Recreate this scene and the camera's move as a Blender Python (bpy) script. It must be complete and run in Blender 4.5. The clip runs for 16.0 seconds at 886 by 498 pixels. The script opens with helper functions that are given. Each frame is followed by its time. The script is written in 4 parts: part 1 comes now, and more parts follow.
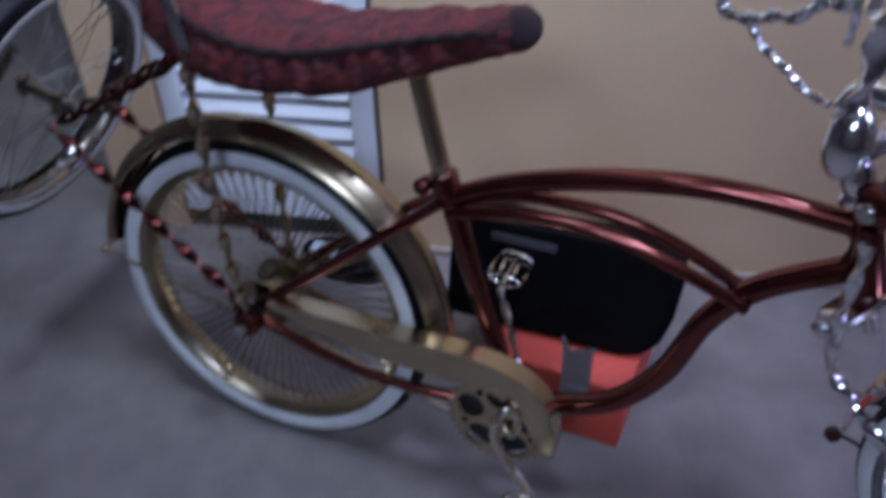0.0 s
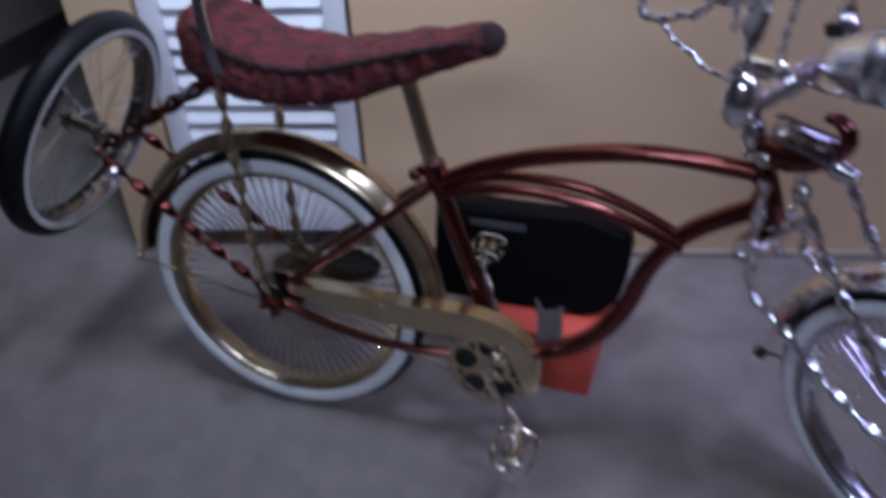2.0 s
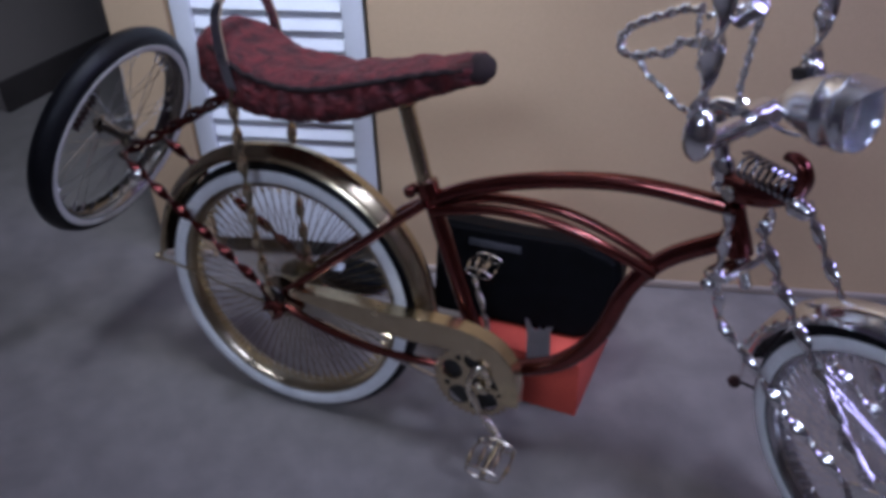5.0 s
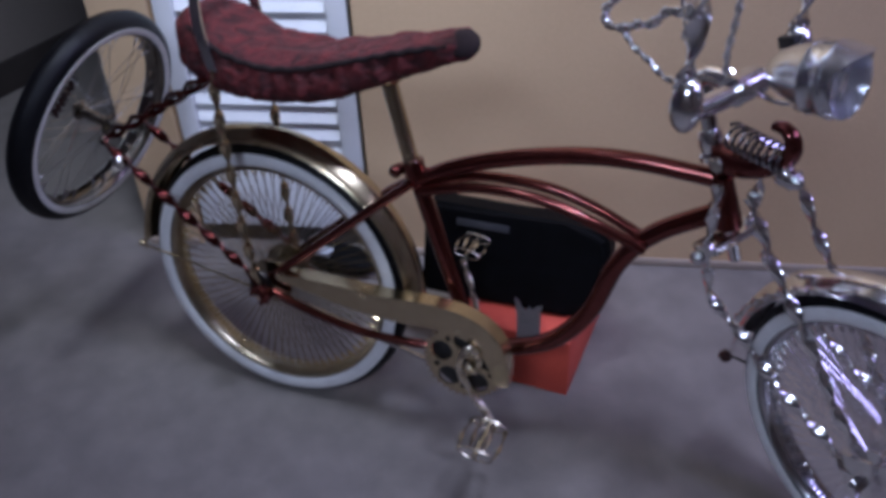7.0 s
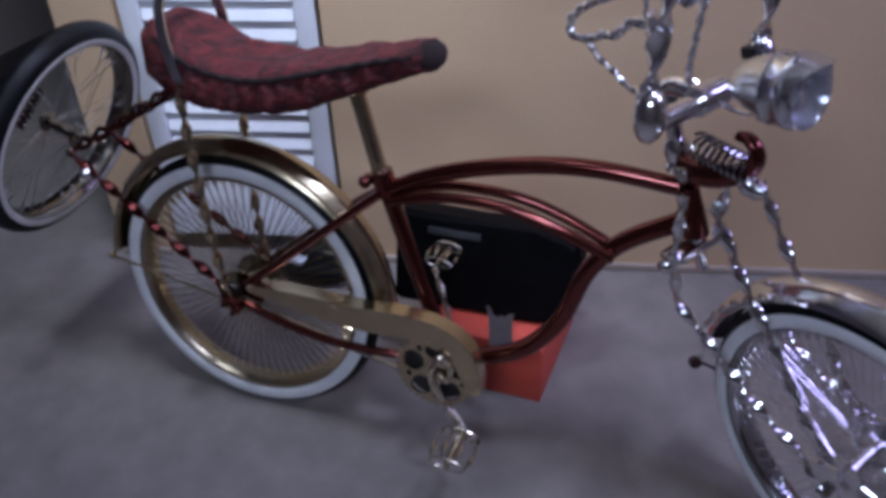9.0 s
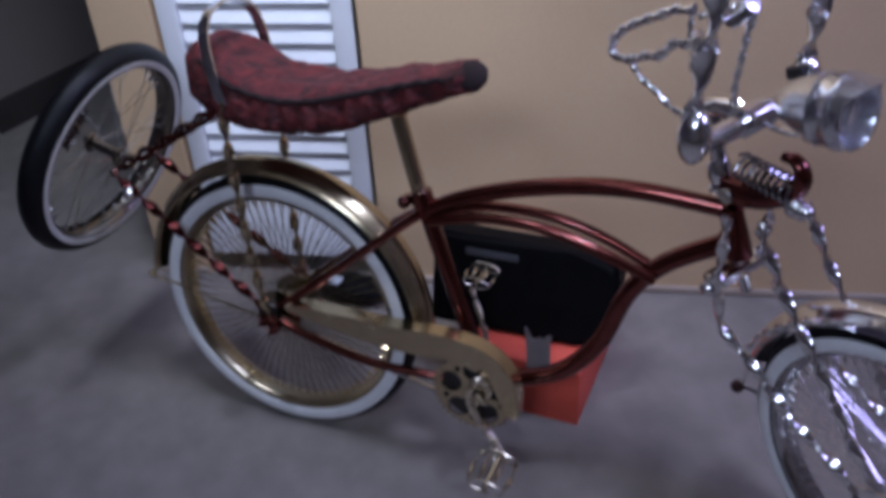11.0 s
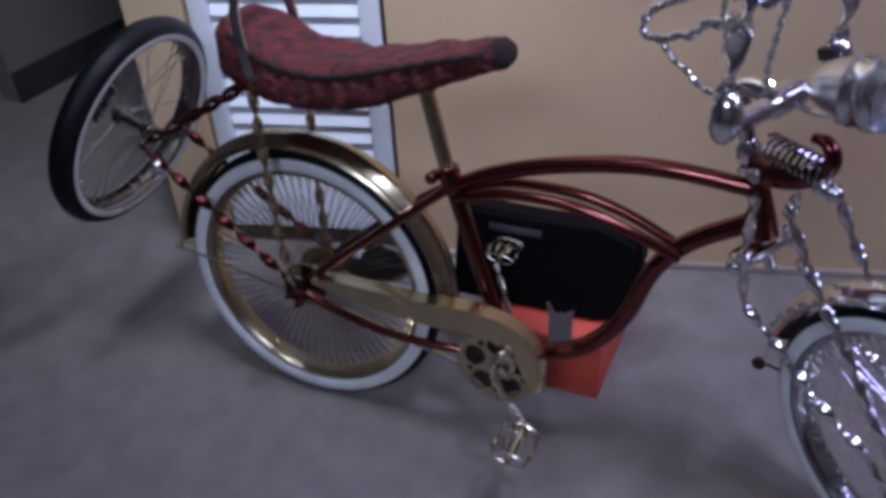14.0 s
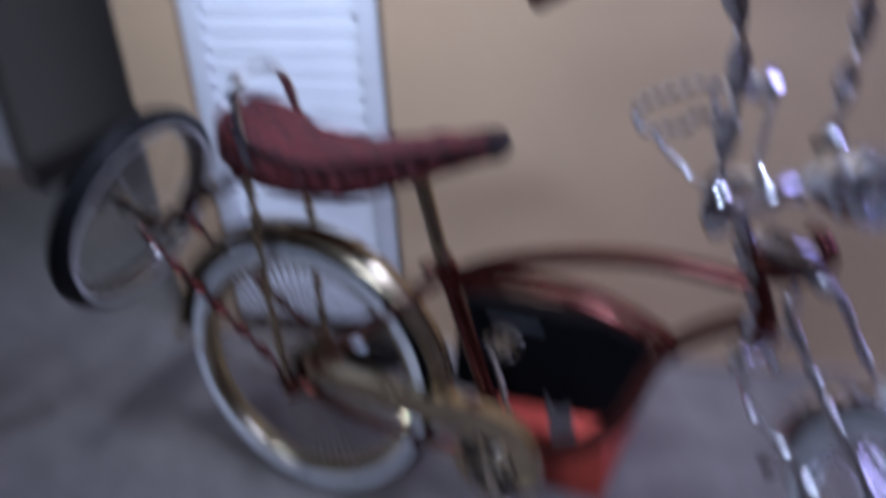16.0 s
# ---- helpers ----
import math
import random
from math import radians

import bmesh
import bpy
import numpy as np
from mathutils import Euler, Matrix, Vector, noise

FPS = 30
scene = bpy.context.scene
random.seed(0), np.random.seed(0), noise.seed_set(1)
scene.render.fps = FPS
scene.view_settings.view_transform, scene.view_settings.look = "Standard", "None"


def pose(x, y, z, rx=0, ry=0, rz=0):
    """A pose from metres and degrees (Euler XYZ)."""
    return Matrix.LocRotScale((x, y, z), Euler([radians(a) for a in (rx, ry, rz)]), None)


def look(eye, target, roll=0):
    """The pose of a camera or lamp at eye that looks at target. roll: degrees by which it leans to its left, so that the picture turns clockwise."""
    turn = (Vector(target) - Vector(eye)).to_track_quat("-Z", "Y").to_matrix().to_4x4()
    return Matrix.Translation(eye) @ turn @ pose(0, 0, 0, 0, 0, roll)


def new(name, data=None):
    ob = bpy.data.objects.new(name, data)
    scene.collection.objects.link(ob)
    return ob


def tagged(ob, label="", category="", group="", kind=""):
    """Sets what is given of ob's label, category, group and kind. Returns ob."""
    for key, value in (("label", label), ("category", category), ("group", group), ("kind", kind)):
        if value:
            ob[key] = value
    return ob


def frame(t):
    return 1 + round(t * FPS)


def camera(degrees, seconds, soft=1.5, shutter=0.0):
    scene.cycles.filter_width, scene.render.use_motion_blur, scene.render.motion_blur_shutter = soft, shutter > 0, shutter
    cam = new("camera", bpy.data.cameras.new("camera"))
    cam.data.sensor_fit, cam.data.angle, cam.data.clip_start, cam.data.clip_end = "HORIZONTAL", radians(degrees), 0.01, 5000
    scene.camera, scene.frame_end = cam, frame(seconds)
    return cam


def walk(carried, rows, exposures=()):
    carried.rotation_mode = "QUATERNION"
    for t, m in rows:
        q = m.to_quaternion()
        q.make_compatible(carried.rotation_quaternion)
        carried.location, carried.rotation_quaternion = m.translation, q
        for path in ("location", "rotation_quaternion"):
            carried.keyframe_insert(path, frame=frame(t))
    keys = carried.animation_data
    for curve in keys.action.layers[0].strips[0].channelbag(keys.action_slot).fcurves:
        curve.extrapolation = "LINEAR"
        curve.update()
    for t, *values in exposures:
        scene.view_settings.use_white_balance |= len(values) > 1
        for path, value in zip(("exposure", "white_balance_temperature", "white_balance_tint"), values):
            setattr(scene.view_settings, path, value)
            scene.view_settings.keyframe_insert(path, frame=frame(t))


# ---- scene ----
cam = camera(52.8, 16.0, soft=4.1, shutter=1.0)
PATH = [
    (0, (0.407, -0.856, 1.136), (0.157, 0.636, -0.172), -1.4),
    (0.1, (0.401, -0.851, 1.143), (0.168, 0.656, -0.149), -1.4),
    (0.2, (0.395, -0.846, 1.150), (0.158, 0.684, -0.116), -1.2),
    (0.3, (0.389, -0.841, 1.158), (0.164, 0.686, -0.115), -1.2),
    (0.4, (0.383, -0.836, 1.165), (0.174, 0.690, -0.111), -1.1),
    (0.5, (0.377, -0.831, 1.172), (0.180, 0.688, -0.115), -1.1),
    (0.6, (0.390, -0.845, 1.174), (0.162, 0.671, -0.111), -1.4),
    (0.7, (0.405, -0.858, 1.175), (0.148, 0.649, -0.113), -1.9),
    (0.8, (0.418, -0.872, 1.176), (0.135, 0.631, -0.111), -2.2),
    (1, (0.446, -0.898, 1.180), (0.111, 0.620, -0.078), -3.0),
    (1.1, (0.451, -0.916, 1.184), (0.121, 0.594, -0.086), -3.2),
    (1.2, (0.458, -0.932, 1.187), (0.123, 0.579, -0.079), -3.4),
    (1.3, (0.463, -0.950, 1.192), (0.101, 0.585, -0.039), -3.5),
    (1.4, (0.469, -0.967, 1.195), (0.100, 0.593, -0.001), -3.7),
    (1.5, (0.475, -0.984, 1.198), (0.089, 0.611, 0.056), -3.8),
    (1.6, (0.455, -1.011, 1.201), (0.100, 0.600, 0.074), -3.6),
    (1.7, (0.436, -1.037, 1.204), (0.113, 0.589, 0.091), -3.4),
    (1.8, (0.416, -1.065, 1.206), (0.161, 0.533, 0.037), -3.3),
    (1.9, (0.397, -1.091, 1.209), (0.199, 0.489, 0.004), -3.0),
    (2, (0.377, -1.117, 1.211), (0.234, 0.458, -0.012), -2.8),
    (2.1, (0.378, -1.133, 1.213), (0.246, 0.440, -0.016), -2.6),
    (2.2, (0.381, -1.149, 1.213), (0.247, 0.447, 0.017), -2.2),
    (2.3, (0.382, -1.165, 1.215), (0.226, 0.444, 0.037), -1.9),
    (2.4, (0.384, -1.181, 1.216), (0.192, 0.447, 0.069), -1.6),
    (2.5, (0.385, -1.196, 1.217), (0.188, 0.441, 0.085), -1.3),
    (2.6, (0.402, -1.197, 1.222), (0.154, 0.413, 0.061), -1.7),
    (2.7, (0.419, -1.197, 1.227), (0.116, 0.402, 0.066), -2.1),
    (2.8, (0.437, -1.198, 1.232), (0.108, 0.418, 0.102), -2.4),
    (2.9, (0.454, -1.198, 1.237), (0.124, 0.430, 0.126), -2.8),
    (3, (0.471, -1.199, 1.242), (0.110, 0.424, 0.131), -3.2),
    (3.5, (0.478, -1.185, 1.249), (0.120, 0.411, 0.099), -4.5),
    (4, (0.485, -1.181, 1.244), (0.157, 0.421, 0.092), -3.3),
    (6.3, (0.487, -1.173, 1.225), (0.245, 0.404, 0.020), -2.4),
    (6.5, (0.487, -1.174, 1.220), (0.236, 0.401, 0.012), -2.6),
    (7, (0.489, -1.174, 1.220), (0.244, 0.412, 0.027), -2.8),
    (7.5, (0.502, -1.174, 1.218), (0.290, 0.421, 0.030), -2.5),
    (8, (0.503, -1.175, 1.223), (0.301, 0.442, 0.063), -2.4),
    (8.2, (0.508, -1.161, 1.235), (0.303, 0.439, 0.052), -2.4),
    (10.5, (0.499, -1.165, 1.220), (0.281, 0.422, 0.022), -3.2),
    (11, (0.492, -1.164, 1.228), (0.220, 0.449, 0.077), -3.5),
    (11.5, (0.488, -1.163, 1.243), (0.220, 0.479, 0.134), -3.4),
    (12, (0.494, -1.160, 1.258), (0.248, 0.485, 0.148), -3.1),
    (12.5, (0.485, -1.170, 1.256), (0.204, 0.466, 0.141), -3.7),
    (13, (0.472, -1.175, 1.257), (0.208, 0.445, 0.114), -2.6),
    (13.5, (0.461, -1.176, 1.248), (0.156, 0.390, 0.042), -4.0),
    (14, (0.465, -1.175, 1.245), (0.179, 0.396, 0.041), -3.4),
    (14.5, (0.469, -1.169, 1.245), (0.183, 0.387, 0.022), -3.6),
    (15, (0.472, -1.172, 1.241), (0.186, 0.398, 0.035), -3.5),
    (15.5, (0.474, -1.170, 1.239), (0.178, 0.413, 0.054), -3.7),
    (15.7, (0.476, -1.169, 1.238), (0.222, 0.415, 0.057), -3.6),
    (15.9, (0.482, -1.168, 1.234), (0.213, 0.453, 0.111), -3.5),
    (16, (0.509, -1.154, 1.225), (0.156, 0.527, 0.201), -3.4),
]
EXPOSURES = [(0, 0.0, 4600, 15), (0.5, 0.21, 4720, 15), (1, 0.08, 4680, 16), (1.5, -0.19, 4680, 14), (2, -0.04, 4820, 17), (10, -0.01, 4870, 18), (11, -0.03, 4870, 18), (12, 0.04, 4870, 18), (14, -0.02, 4870, 18), (15.5, -0.01, 4870, 18), (16, 0.01, 4700, 18)]
walk(cam, [(t, look(e, g, r)) for t, e, g, r in PATH], EXPOSURES)


# ---- world, lights ----
world = bpy.data.worlds.new("world")
world.use_nodes = True
scene.world = world
world.node_tree.nodes["Background"].inputs[0].default_value = (0.55, 0.6, 0.75, 1)
world.node_tree.nodes["Background"].inputs[1].default_value = 0.3


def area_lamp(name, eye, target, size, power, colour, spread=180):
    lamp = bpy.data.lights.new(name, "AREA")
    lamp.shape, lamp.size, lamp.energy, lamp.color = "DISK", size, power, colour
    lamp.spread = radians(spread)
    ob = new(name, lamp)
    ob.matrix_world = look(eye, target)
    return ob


area_lamp("ceiling_lamp_light", (0.10, -2.20, 2.34), (0.50, -0.20, 0.20), 0.70, 7.0, (1.0, 0.98, 0.95), 92)
area_lamp("corner_lamp_light", (1.02, -0.34, 2.32), (0.38, -0.54, 0.0), 0.32, 7.6, (0.98, 0.92, 0.94), 104)
# Unseen light added to brighten the door and the wall beside it.
area_lamp("wall_fill_light", (0.05, -0.22, 2.34), (0.0, 0.43, 1.43), 0.36, 8.5, (1.0, 0.94, 0.82), 72)
# Added mauve fill from the right; there is no window on this side.
area_lamp("side_fill_light", (2.45, -0.25, 1.95), (1.0, 0.43, 0.85), 0.8, 6.8, (0.78, 0.62, 1.0), 120)


# ---- materials ----
def nodes_of(name):
    m = bpy.data.materials.new(name)
    m.use_nodes = True
    t = m.node_tree
    return m, t, t.nodes["Principled BSDF"]


def material(name, colour, dark=None, rough=0.5, metal=0.0, scale=20.0, fine=200.0, bump=0.0, rough_var=0.1, coat=0.0, sheen=0.0, random_shade=0.0):
    """Two scales of noise between two colours, with roughness variation and bump."""
    m, t, p = nodes_of(name)
    dark = dark or tuple(c * 0.75 for c in colour)
    co = t.nodes.new("ShaderNodeTexCoord")
    big, small = t.nodes.new("ShaderNodeTexNoise"), t.nodes.new("ShaderNodeTexNoise")
    big.inputs["Scale"].default_value, small.inputs["Scale"].default_value = scale, fine
    big.inputs["Detail"].default_value, small.inputs["Detail"].default_value = 4, 2
    for n in (big, small):
        t.links.new(co.outputs["Object"], n.inputs["Vector"])
    both = t.nodes.new("ShaderNodeMath")
    both.operation = "MULTIPLY_ADD"
    both.inputs[1].default_value = 0.45
    t.links.new(small.outputs[0], both.inputs[0])
    half = t.nodes.new("ShaderNodeMath")
    half.operation = "MULTIPLY"
    half.inputs[1].default_value = 0.6
    t.links.new(big.outputs[0], half.inputs[0])
    t.links.new(half.outputs[0], both.inputs[2])
    ramp = t.nodes.new("ShaderNodeValToRGB")
    ramp.color_ramp.elements[0].position, ramp.color_ramp.elements[1].position = 0.36, 0.68
    ramp.color_ramp.elements[0].color, ramp.color_ramp.elements[1].color = (*dark, 1), (*colour, 1)
    t.links.new(both.outputs[0], ramp.inputs[0])
    t.links.new(ramp.outputs[0], p.inputs["Base Color"])
    rr = t.nodes.new("ShaderNodeMapRange")
    rr.inputs["To Min"].default_value, rr.inputs["To Max"].default_value = max(0.02, rough - rough_var), min(1, rough + rough_var)
    t.links.new(big.outputs[0], rr.inputs["Value"])
    t.links.new(rr.outputs[0], p.inputs["Roughness"])
    p.inputs["Metallic"].default_value = metal
    p.inputs["Coat Weight"].default_value = coat
    p.inputs["Coat Roughness"].default_value = 0.06
    p.inputs["Sheen Weight"].default_value = sheen
    if bump:
        b = t.nodes.new("ShaderNodeBump")
        b.inputs["Strength"].default_value, b.inputs["Distance"].default_value = bump, 0.004
        t.links.new(both.outputs[0], b.inputs["Height"])
        t.links.new(b.outputs[0], p.inputs["Normal"])
    return m


bead_chrome = material("bright_chrome", (0.95, 0.95, 0.94), (0.84, 0.84, 0.83), 0.24, 1.0, 90, 500, 0.0, 0.08)
chrome = material("chrome", (0.88, 0.88, 0.88), (0.72, 0.72, 0.73), 0.16, 1.0, 30, 300, 0.0, 0.05)
gold = material("gold_plate", (0.60, 0.51, 0.33), (0.44, 0.37, 0.23), 0.25, 1.0, 25, 260, 0.0, 0.07)
fender_gold = material("polished_gold_plate", (0.60, 0.51, 0.33), (0.48, 0.41, 0.26), 0.235, 1.0, 25, 260, 0.0, 0.05)
# Gold made paler so the cranks hold the lamp's reflection in their colour.
crank_metal = material("lit_gold_plate", (0.86, 0.79, 0.62), (0.70, 0.63, 0.47), 0.28, 1.0, 60, 300, 0.0, 0.08)
nipple_gold = material("bright_gold_plate", (0.88, 0.76, 0.48), (0.74, 0.62, 0.36), 0.14, 1.0, 60, 300, 0.0, 0.06)
candy = material("candy_red_paint", (0.178, 0.047, 0.037), (0.120, 0.030, 0.023), 0.19, 0.95, 60, 900, 0.0, 0.05, coat=0.35)
red_twist = material("red_plate", (0.11, 0.024, 0.020), (0.06, 0.013, 0.012), 0.13, 0.9, 60, 500, 0.0, 0.06)
lamp_chrome = material("satin_chrome", (0.78, 0.80, 0.83), (0.64, 0.66, 0.70), 0.22, 1.0, 30, 300, 0.0, 0.06)
spoke_chrome = material("spoke_chrome", (0.86, 0.86, 0.88), (0.74, 0.74, 0.76), 0.10, 1.0, 60, 400, 0.0, 0.08)
rim_silver = material("silver_rim", (0.60, 0.60, 0.62), (0.45, 0.45, 0.47), 0.16, 1.0, 30, 300, 0.0, 0.08)
dull_chrome = material("dull_chrome", (0.55, 0.53, 0.50), (0.40, 0.38, 0.36), 0.2, 1.0, 30, 300, 0.0, 0.08)
# Duller copy of the white rubber, carrying the spare whitewall's shade as colour.
shaded_white = material("shaded_white_rubber", (0.60, 0.59, 0.56), (0.44, 0.43, 0.40), 0.6, 0.0, 14, 220, 0.1)
dark_steel = material("dark_steel", (0.05, 0.045, 0.04), None, 0.35, 1.0)
grey_steel = material("grey_steel", (0.56, 0.56, 0.57), None, 0.35, 1.0)
rim_gold = material("rim_gold", (0.45, 0.39, 0.28), (0.32, 0.28, 0.20), 0.30, 1.0, 25, 260, 0.0, 0.06)
spoke_gold = material("spoke_gold", (0.38, 0.33, 0.23), (0.26, 0.22, 0.15), 0.2, 1.0, 60, 400, 0.0, 0.08)
# Chrome base darkened so the coils carry dark reflections as colour.
spring_dark_chrome = material("spring_dark_chrome", (0.40, 0.40, 0.41), (0.28, 0.28, 0.29), 0.08, 1.0, 60, 400, 0.0, 0.06)
spare_rim = material("dull_brown_rim", (0.30, 0.27, 0.23), (0.20, 0.18, 0.15), 0.22, 1.0, 30, 300, 0.0, 0.08)
pedal_metal = material("pedal_metal", (0.62, 0.57, 0.47), (0.46, 0.42, 0.34), 0.22, 1.0, 60, 300, 0.0, 0.08)
rubber = material("black_rubber", (0.006, 0.006, 0.007), (0.003, 0.003, 0.004), 0.42, 0.0, 30, 400, 0.3, 0.1)
white_rubber = material("white_rubber", (0.84, 0.85, 0.86), (0.70, 0.70, 0.70), 0.55, 0.0, 25, 220, 0.1)
carpet_mat = material("grey_carpet", (0.236, 0.212, 0.192), (0.160, 0.142, 0.128), 0.95, 0.0, 14.0, 330, 1.0, 0.04, sheen=0.2)
wall_mat = material("beige_wall_paint", (0.585, 0.432, 0.256), (0.525, 0.386, 0.227), 0.75, 0.0, 3.0, 180, 0.25, 0.08)
pale_mat = material("pale_wall_paint", (0.66, 0.65, 0.66), (0.6, 0.59, 0.6), 0.75, 0.0, 3.0, 180, 0.2)
trim_mat = material("beige_trim_paint", (0.38, 0.32, 0.27), (0.32, 0.27, 0.22), 0.5, 0.0, 8.0, 150, 0.1)
dark_trim_mat = material("dark_baseboard", (0.05, 0.042, 0.04), (0.03, 0.026, 0.026), 0.5, 0.0, 8.0, 150, 0.1)
door_mat = material("white_door_paint", (0.86, 0.88, 0.91), (0.80, 0.82, 0.85), 0.42, 0.0, 9.0, 160, 0.1)
room_mat = material("grey_wall_paint", (0.52, 0.49, 0.50), (0.47, 0.44, 0.45), 0.75, 0.0, 3.0, 180, 0.2)
# Dark colour puts the closet's and hall end's shade into unseen walls.
closet_mat = material("closet_shade", (0.10, 0.09, 0.085), None, 0.9)
# Wall colour lowered to hold the hallway's shade.
hall_mat = material("hall_wall_shade", (0.215, 0.19, 0.175), (0.18, 0.16, 0.147), 0.8, 0.0, 3.0, 180, 0.2)
ceiling_mat = material("ceiling_paint", (0.80, 0.79, 0.78), (0.74, 0.73, 0.72), 0.9, 0.0, 6.0, 90, 0.4)
leather = material("black_vinyl", (0.005, 0.005, 0.006), (0.003, 0.003, 0.003), 0.55, 0.0, 30, 350, 0.2, 0.1)
rubber.node_tree.nodes["Principled BSDF"].inputs["Specular IOR Level"].default_value = 0.18
leather.node_tree.nodes["Principled BSDF"].inputs["Specular IOR Level"].default_value = 0.05
grey_plastic = material("grey_strip", (0.05, 0.05, 0.055), None, 0.45)
orange_mat = material("orange_card", (0.66, 0.10, 0.055), (0.54, 0.075, 0.045), 0.6, 0.0, 12, 150, 0.15)
black_plastic = material("black_plastic", (0.02, 0.02, 0.02), None, 0.4)
white_card = material("white_card", (0.6, 0.65, 0.72), None, 0.6)
dark_red = material("dark_red_plastic", (0.03, 0.008, 0.008), None, 0.3)
black_cloth = material("black_velvet", (0.014, 0.006, 0.006), None, 0.95)
# crushed velvet with dark gathers
velvet, vt, vp = nodes_of("crushed_velvet")
vco = vt.nodes.new("ShaderNodeTexCoord")
vmap = vt.nodes.new("ShaderNodeMapping")
vmap.inputs["Scale"].default_value = (44, 40, 60)
vn, vn2 = vt.nodes.new("ShaderNodeTexNoise"), vt.nodes.new("ShaderNodeTexNoise")
vn.inputs["Scale"].default_value, vn.inputs["Detail"].default_value, vn.inputs["Distortion"].default_value = 1.0, 6, 0.7
vn2.inputs["Scale"].default_value, vn2.inputs["Detail"].default_value = 160, 3
vr = vt.nodes.new("ShaderNodeValToRGB")
vr.color_ramp.elements[0].position, vr.color_ramp.elements[0].color = 0.34, (0.030, 0.004, 0.005, 1)
vr.color_ramp.elements[1].position, vr.color_ramp.elements[1].color = 0.70, (0.128, 0.014, 0.015, 1)
vb = vt.nodes.new("ShaderNodeBump")
vb.inputs["Strength"].default_value, vb.inputs["Distance"].default_value = 1.0, 0.009
vt.links.new(vco.outputs["Object"], vmap.inputs[0])
vt.links.new(vmap.outputs[0], vn.inputs["Vector"])
vt.links.new(vco.outputs["Object"], vn2.inputs["Vector"])
vt.links.new(vn.outputs[0], vr.inputs[0])
vt.links.new(vr.outputs[0], vp.inputs["Base Color"])
vt.links.new(vn.outputs[0], vb.inputs["Height"])
vt.links.new(vb.outputs[0], vp.inputs["Normal"])
vp.inputs["Roughness"].default_value = 0.8
vp.inputs["Sheen Weight"].default_value = 0.07
vp.inputs["Sheen Roughness"].default_value = 0.35
vp.inputs["Sheen Tint"].default_value = (1.0, 0.35, 0.35, 1)


# ---- mesh helpers ----
def part(name, bm, mat, parent=None, label="", smooth=True, matrix=None):
    me = bpy.data.meshes.new(name)
    bmesh.ops.recalc_face_normals(bm, faces=bm.faces[:])
    bm.to_mesh(me)
    bm.free()
    me.materials.append(mat)
    if smooth:
        me.shade_smooth()
        me.set_sharp_from_angle(angle=radians(38))
    ob = new(name, me)
    if parent is not None:
        ob.parent = parent
    if matrix is not None:
        ob.matrix_local = matrix
    if label:
        tagged(ob, label)
    return ob


def add_box(bm, lo, hi, bevel=0.0, matrix=None, segments=2):
    got = bmesh.ops.create_cube(bm, size=1.0)
    vs = got["verts"]
    for v in vs:
        v.co = Vector([lo[i] + (v.co[i] + 0.5) * (hi[i] - lo[i]) for i in range(3)])
    if bevel:
        es = list({e for v in vs for e in v.link_edges})
        out = bmesh.ops.bevel(bm, geom=es, offset=bevel, segments=segments, affect="EDGES", profile=0.6)
        vs = list({v for f in out["faces"] for v in f.verts} | {v for v in vs if v.is_valid})
    if matrix is not None:
        for v in vs:
            v.co = matrix @ v.co
    return bm


def box_part(name, lo, hi, mat, parent=None, bevel=0.0, label="", matrix=None, segments=2):
    bm = bmesh.new()
    add_box(bm, lo, hi, bevel, None, segments)
    return part(name, bm, mat, parent, label, True, matrix)


def spline(points, count):
    """Evenly stepped smooth curve through the points."""
    p = [Vector(q) for q in points]
    if len(p) == 2:
        return [p[0].lerp(p[1], i / (count - 1)) for i in range(count)]
    p = [2 * p[0] - p[1]] + p + [2 * p[-1] - p[-2]]
    dense = []
    for i in range(1, len(p) - 2):
        for k in range(24):
            t = k / 24
            a, b, c, d = p[i - 1], p[i], p[i + 1], p[i + 2]
            dense.append(0.5 * (2 * b + (c - a) * t + (2 * a - 5 * b + 4 * c - d) * t * t + (3 * b - 3 * c + d - a) * t ** 3))
    dense.append(p[-2])
    acc = [0.0]
    for a, b in zip(dense, dense[1:]):
        acc.append(acc[-1] + (b - a).length)
    out, j = [], 0
    for i in range(count):
        s = acc[-1] * i / (count - 1)
        while j < len(acc) - 2 and acc[j + 1] < s:
            j += 1
        out.append(dense[j].lerp(dense[j + 1], (s - acc[j]) / max(1e-9, acc[j + 1] - acc[j])))
    return out


def sweep(bm, path, section, closed=False, caps=True):
    """section(i, s) gives the ring's points in the plane across the path, s the metres gone."""
    n = len(path)
    tans = [(path[min(i + 1, n - 1)] - path[max(i - 1, 0)]).normalized() for i in range(n)]
    ref = Vector((0, 0, 1)) if abs(tans[0].z) < 0.9 else Vector((1, 0, 0))
    u = (ref - tans[0] * ref.dot(tans[0])).normalized()
    rings, s = [], 0.0
    for i in range(n):
        if i:
            s += (path[i] - path[i - 1]).length
            u = (u - tans[i] * u.dot(tans[i])).normalized()
        v = tans[i].cross(u)
        rings.append([bm.verts.new(path[i] + u * a + v * b) for a, b in section(i, s)])
    for r0, r1 in zip(rings, rings[1:]):
        k = len(r0)
        for j in range(k):
            bm.faces.new((r0[j], r0[(j + 1) % k], r1[(j + 1) % k], r1[j]))
    if caps:
        bm.faces.new(rings[0][::-1])
        bm.faces.new(rings[-1])
    return bm


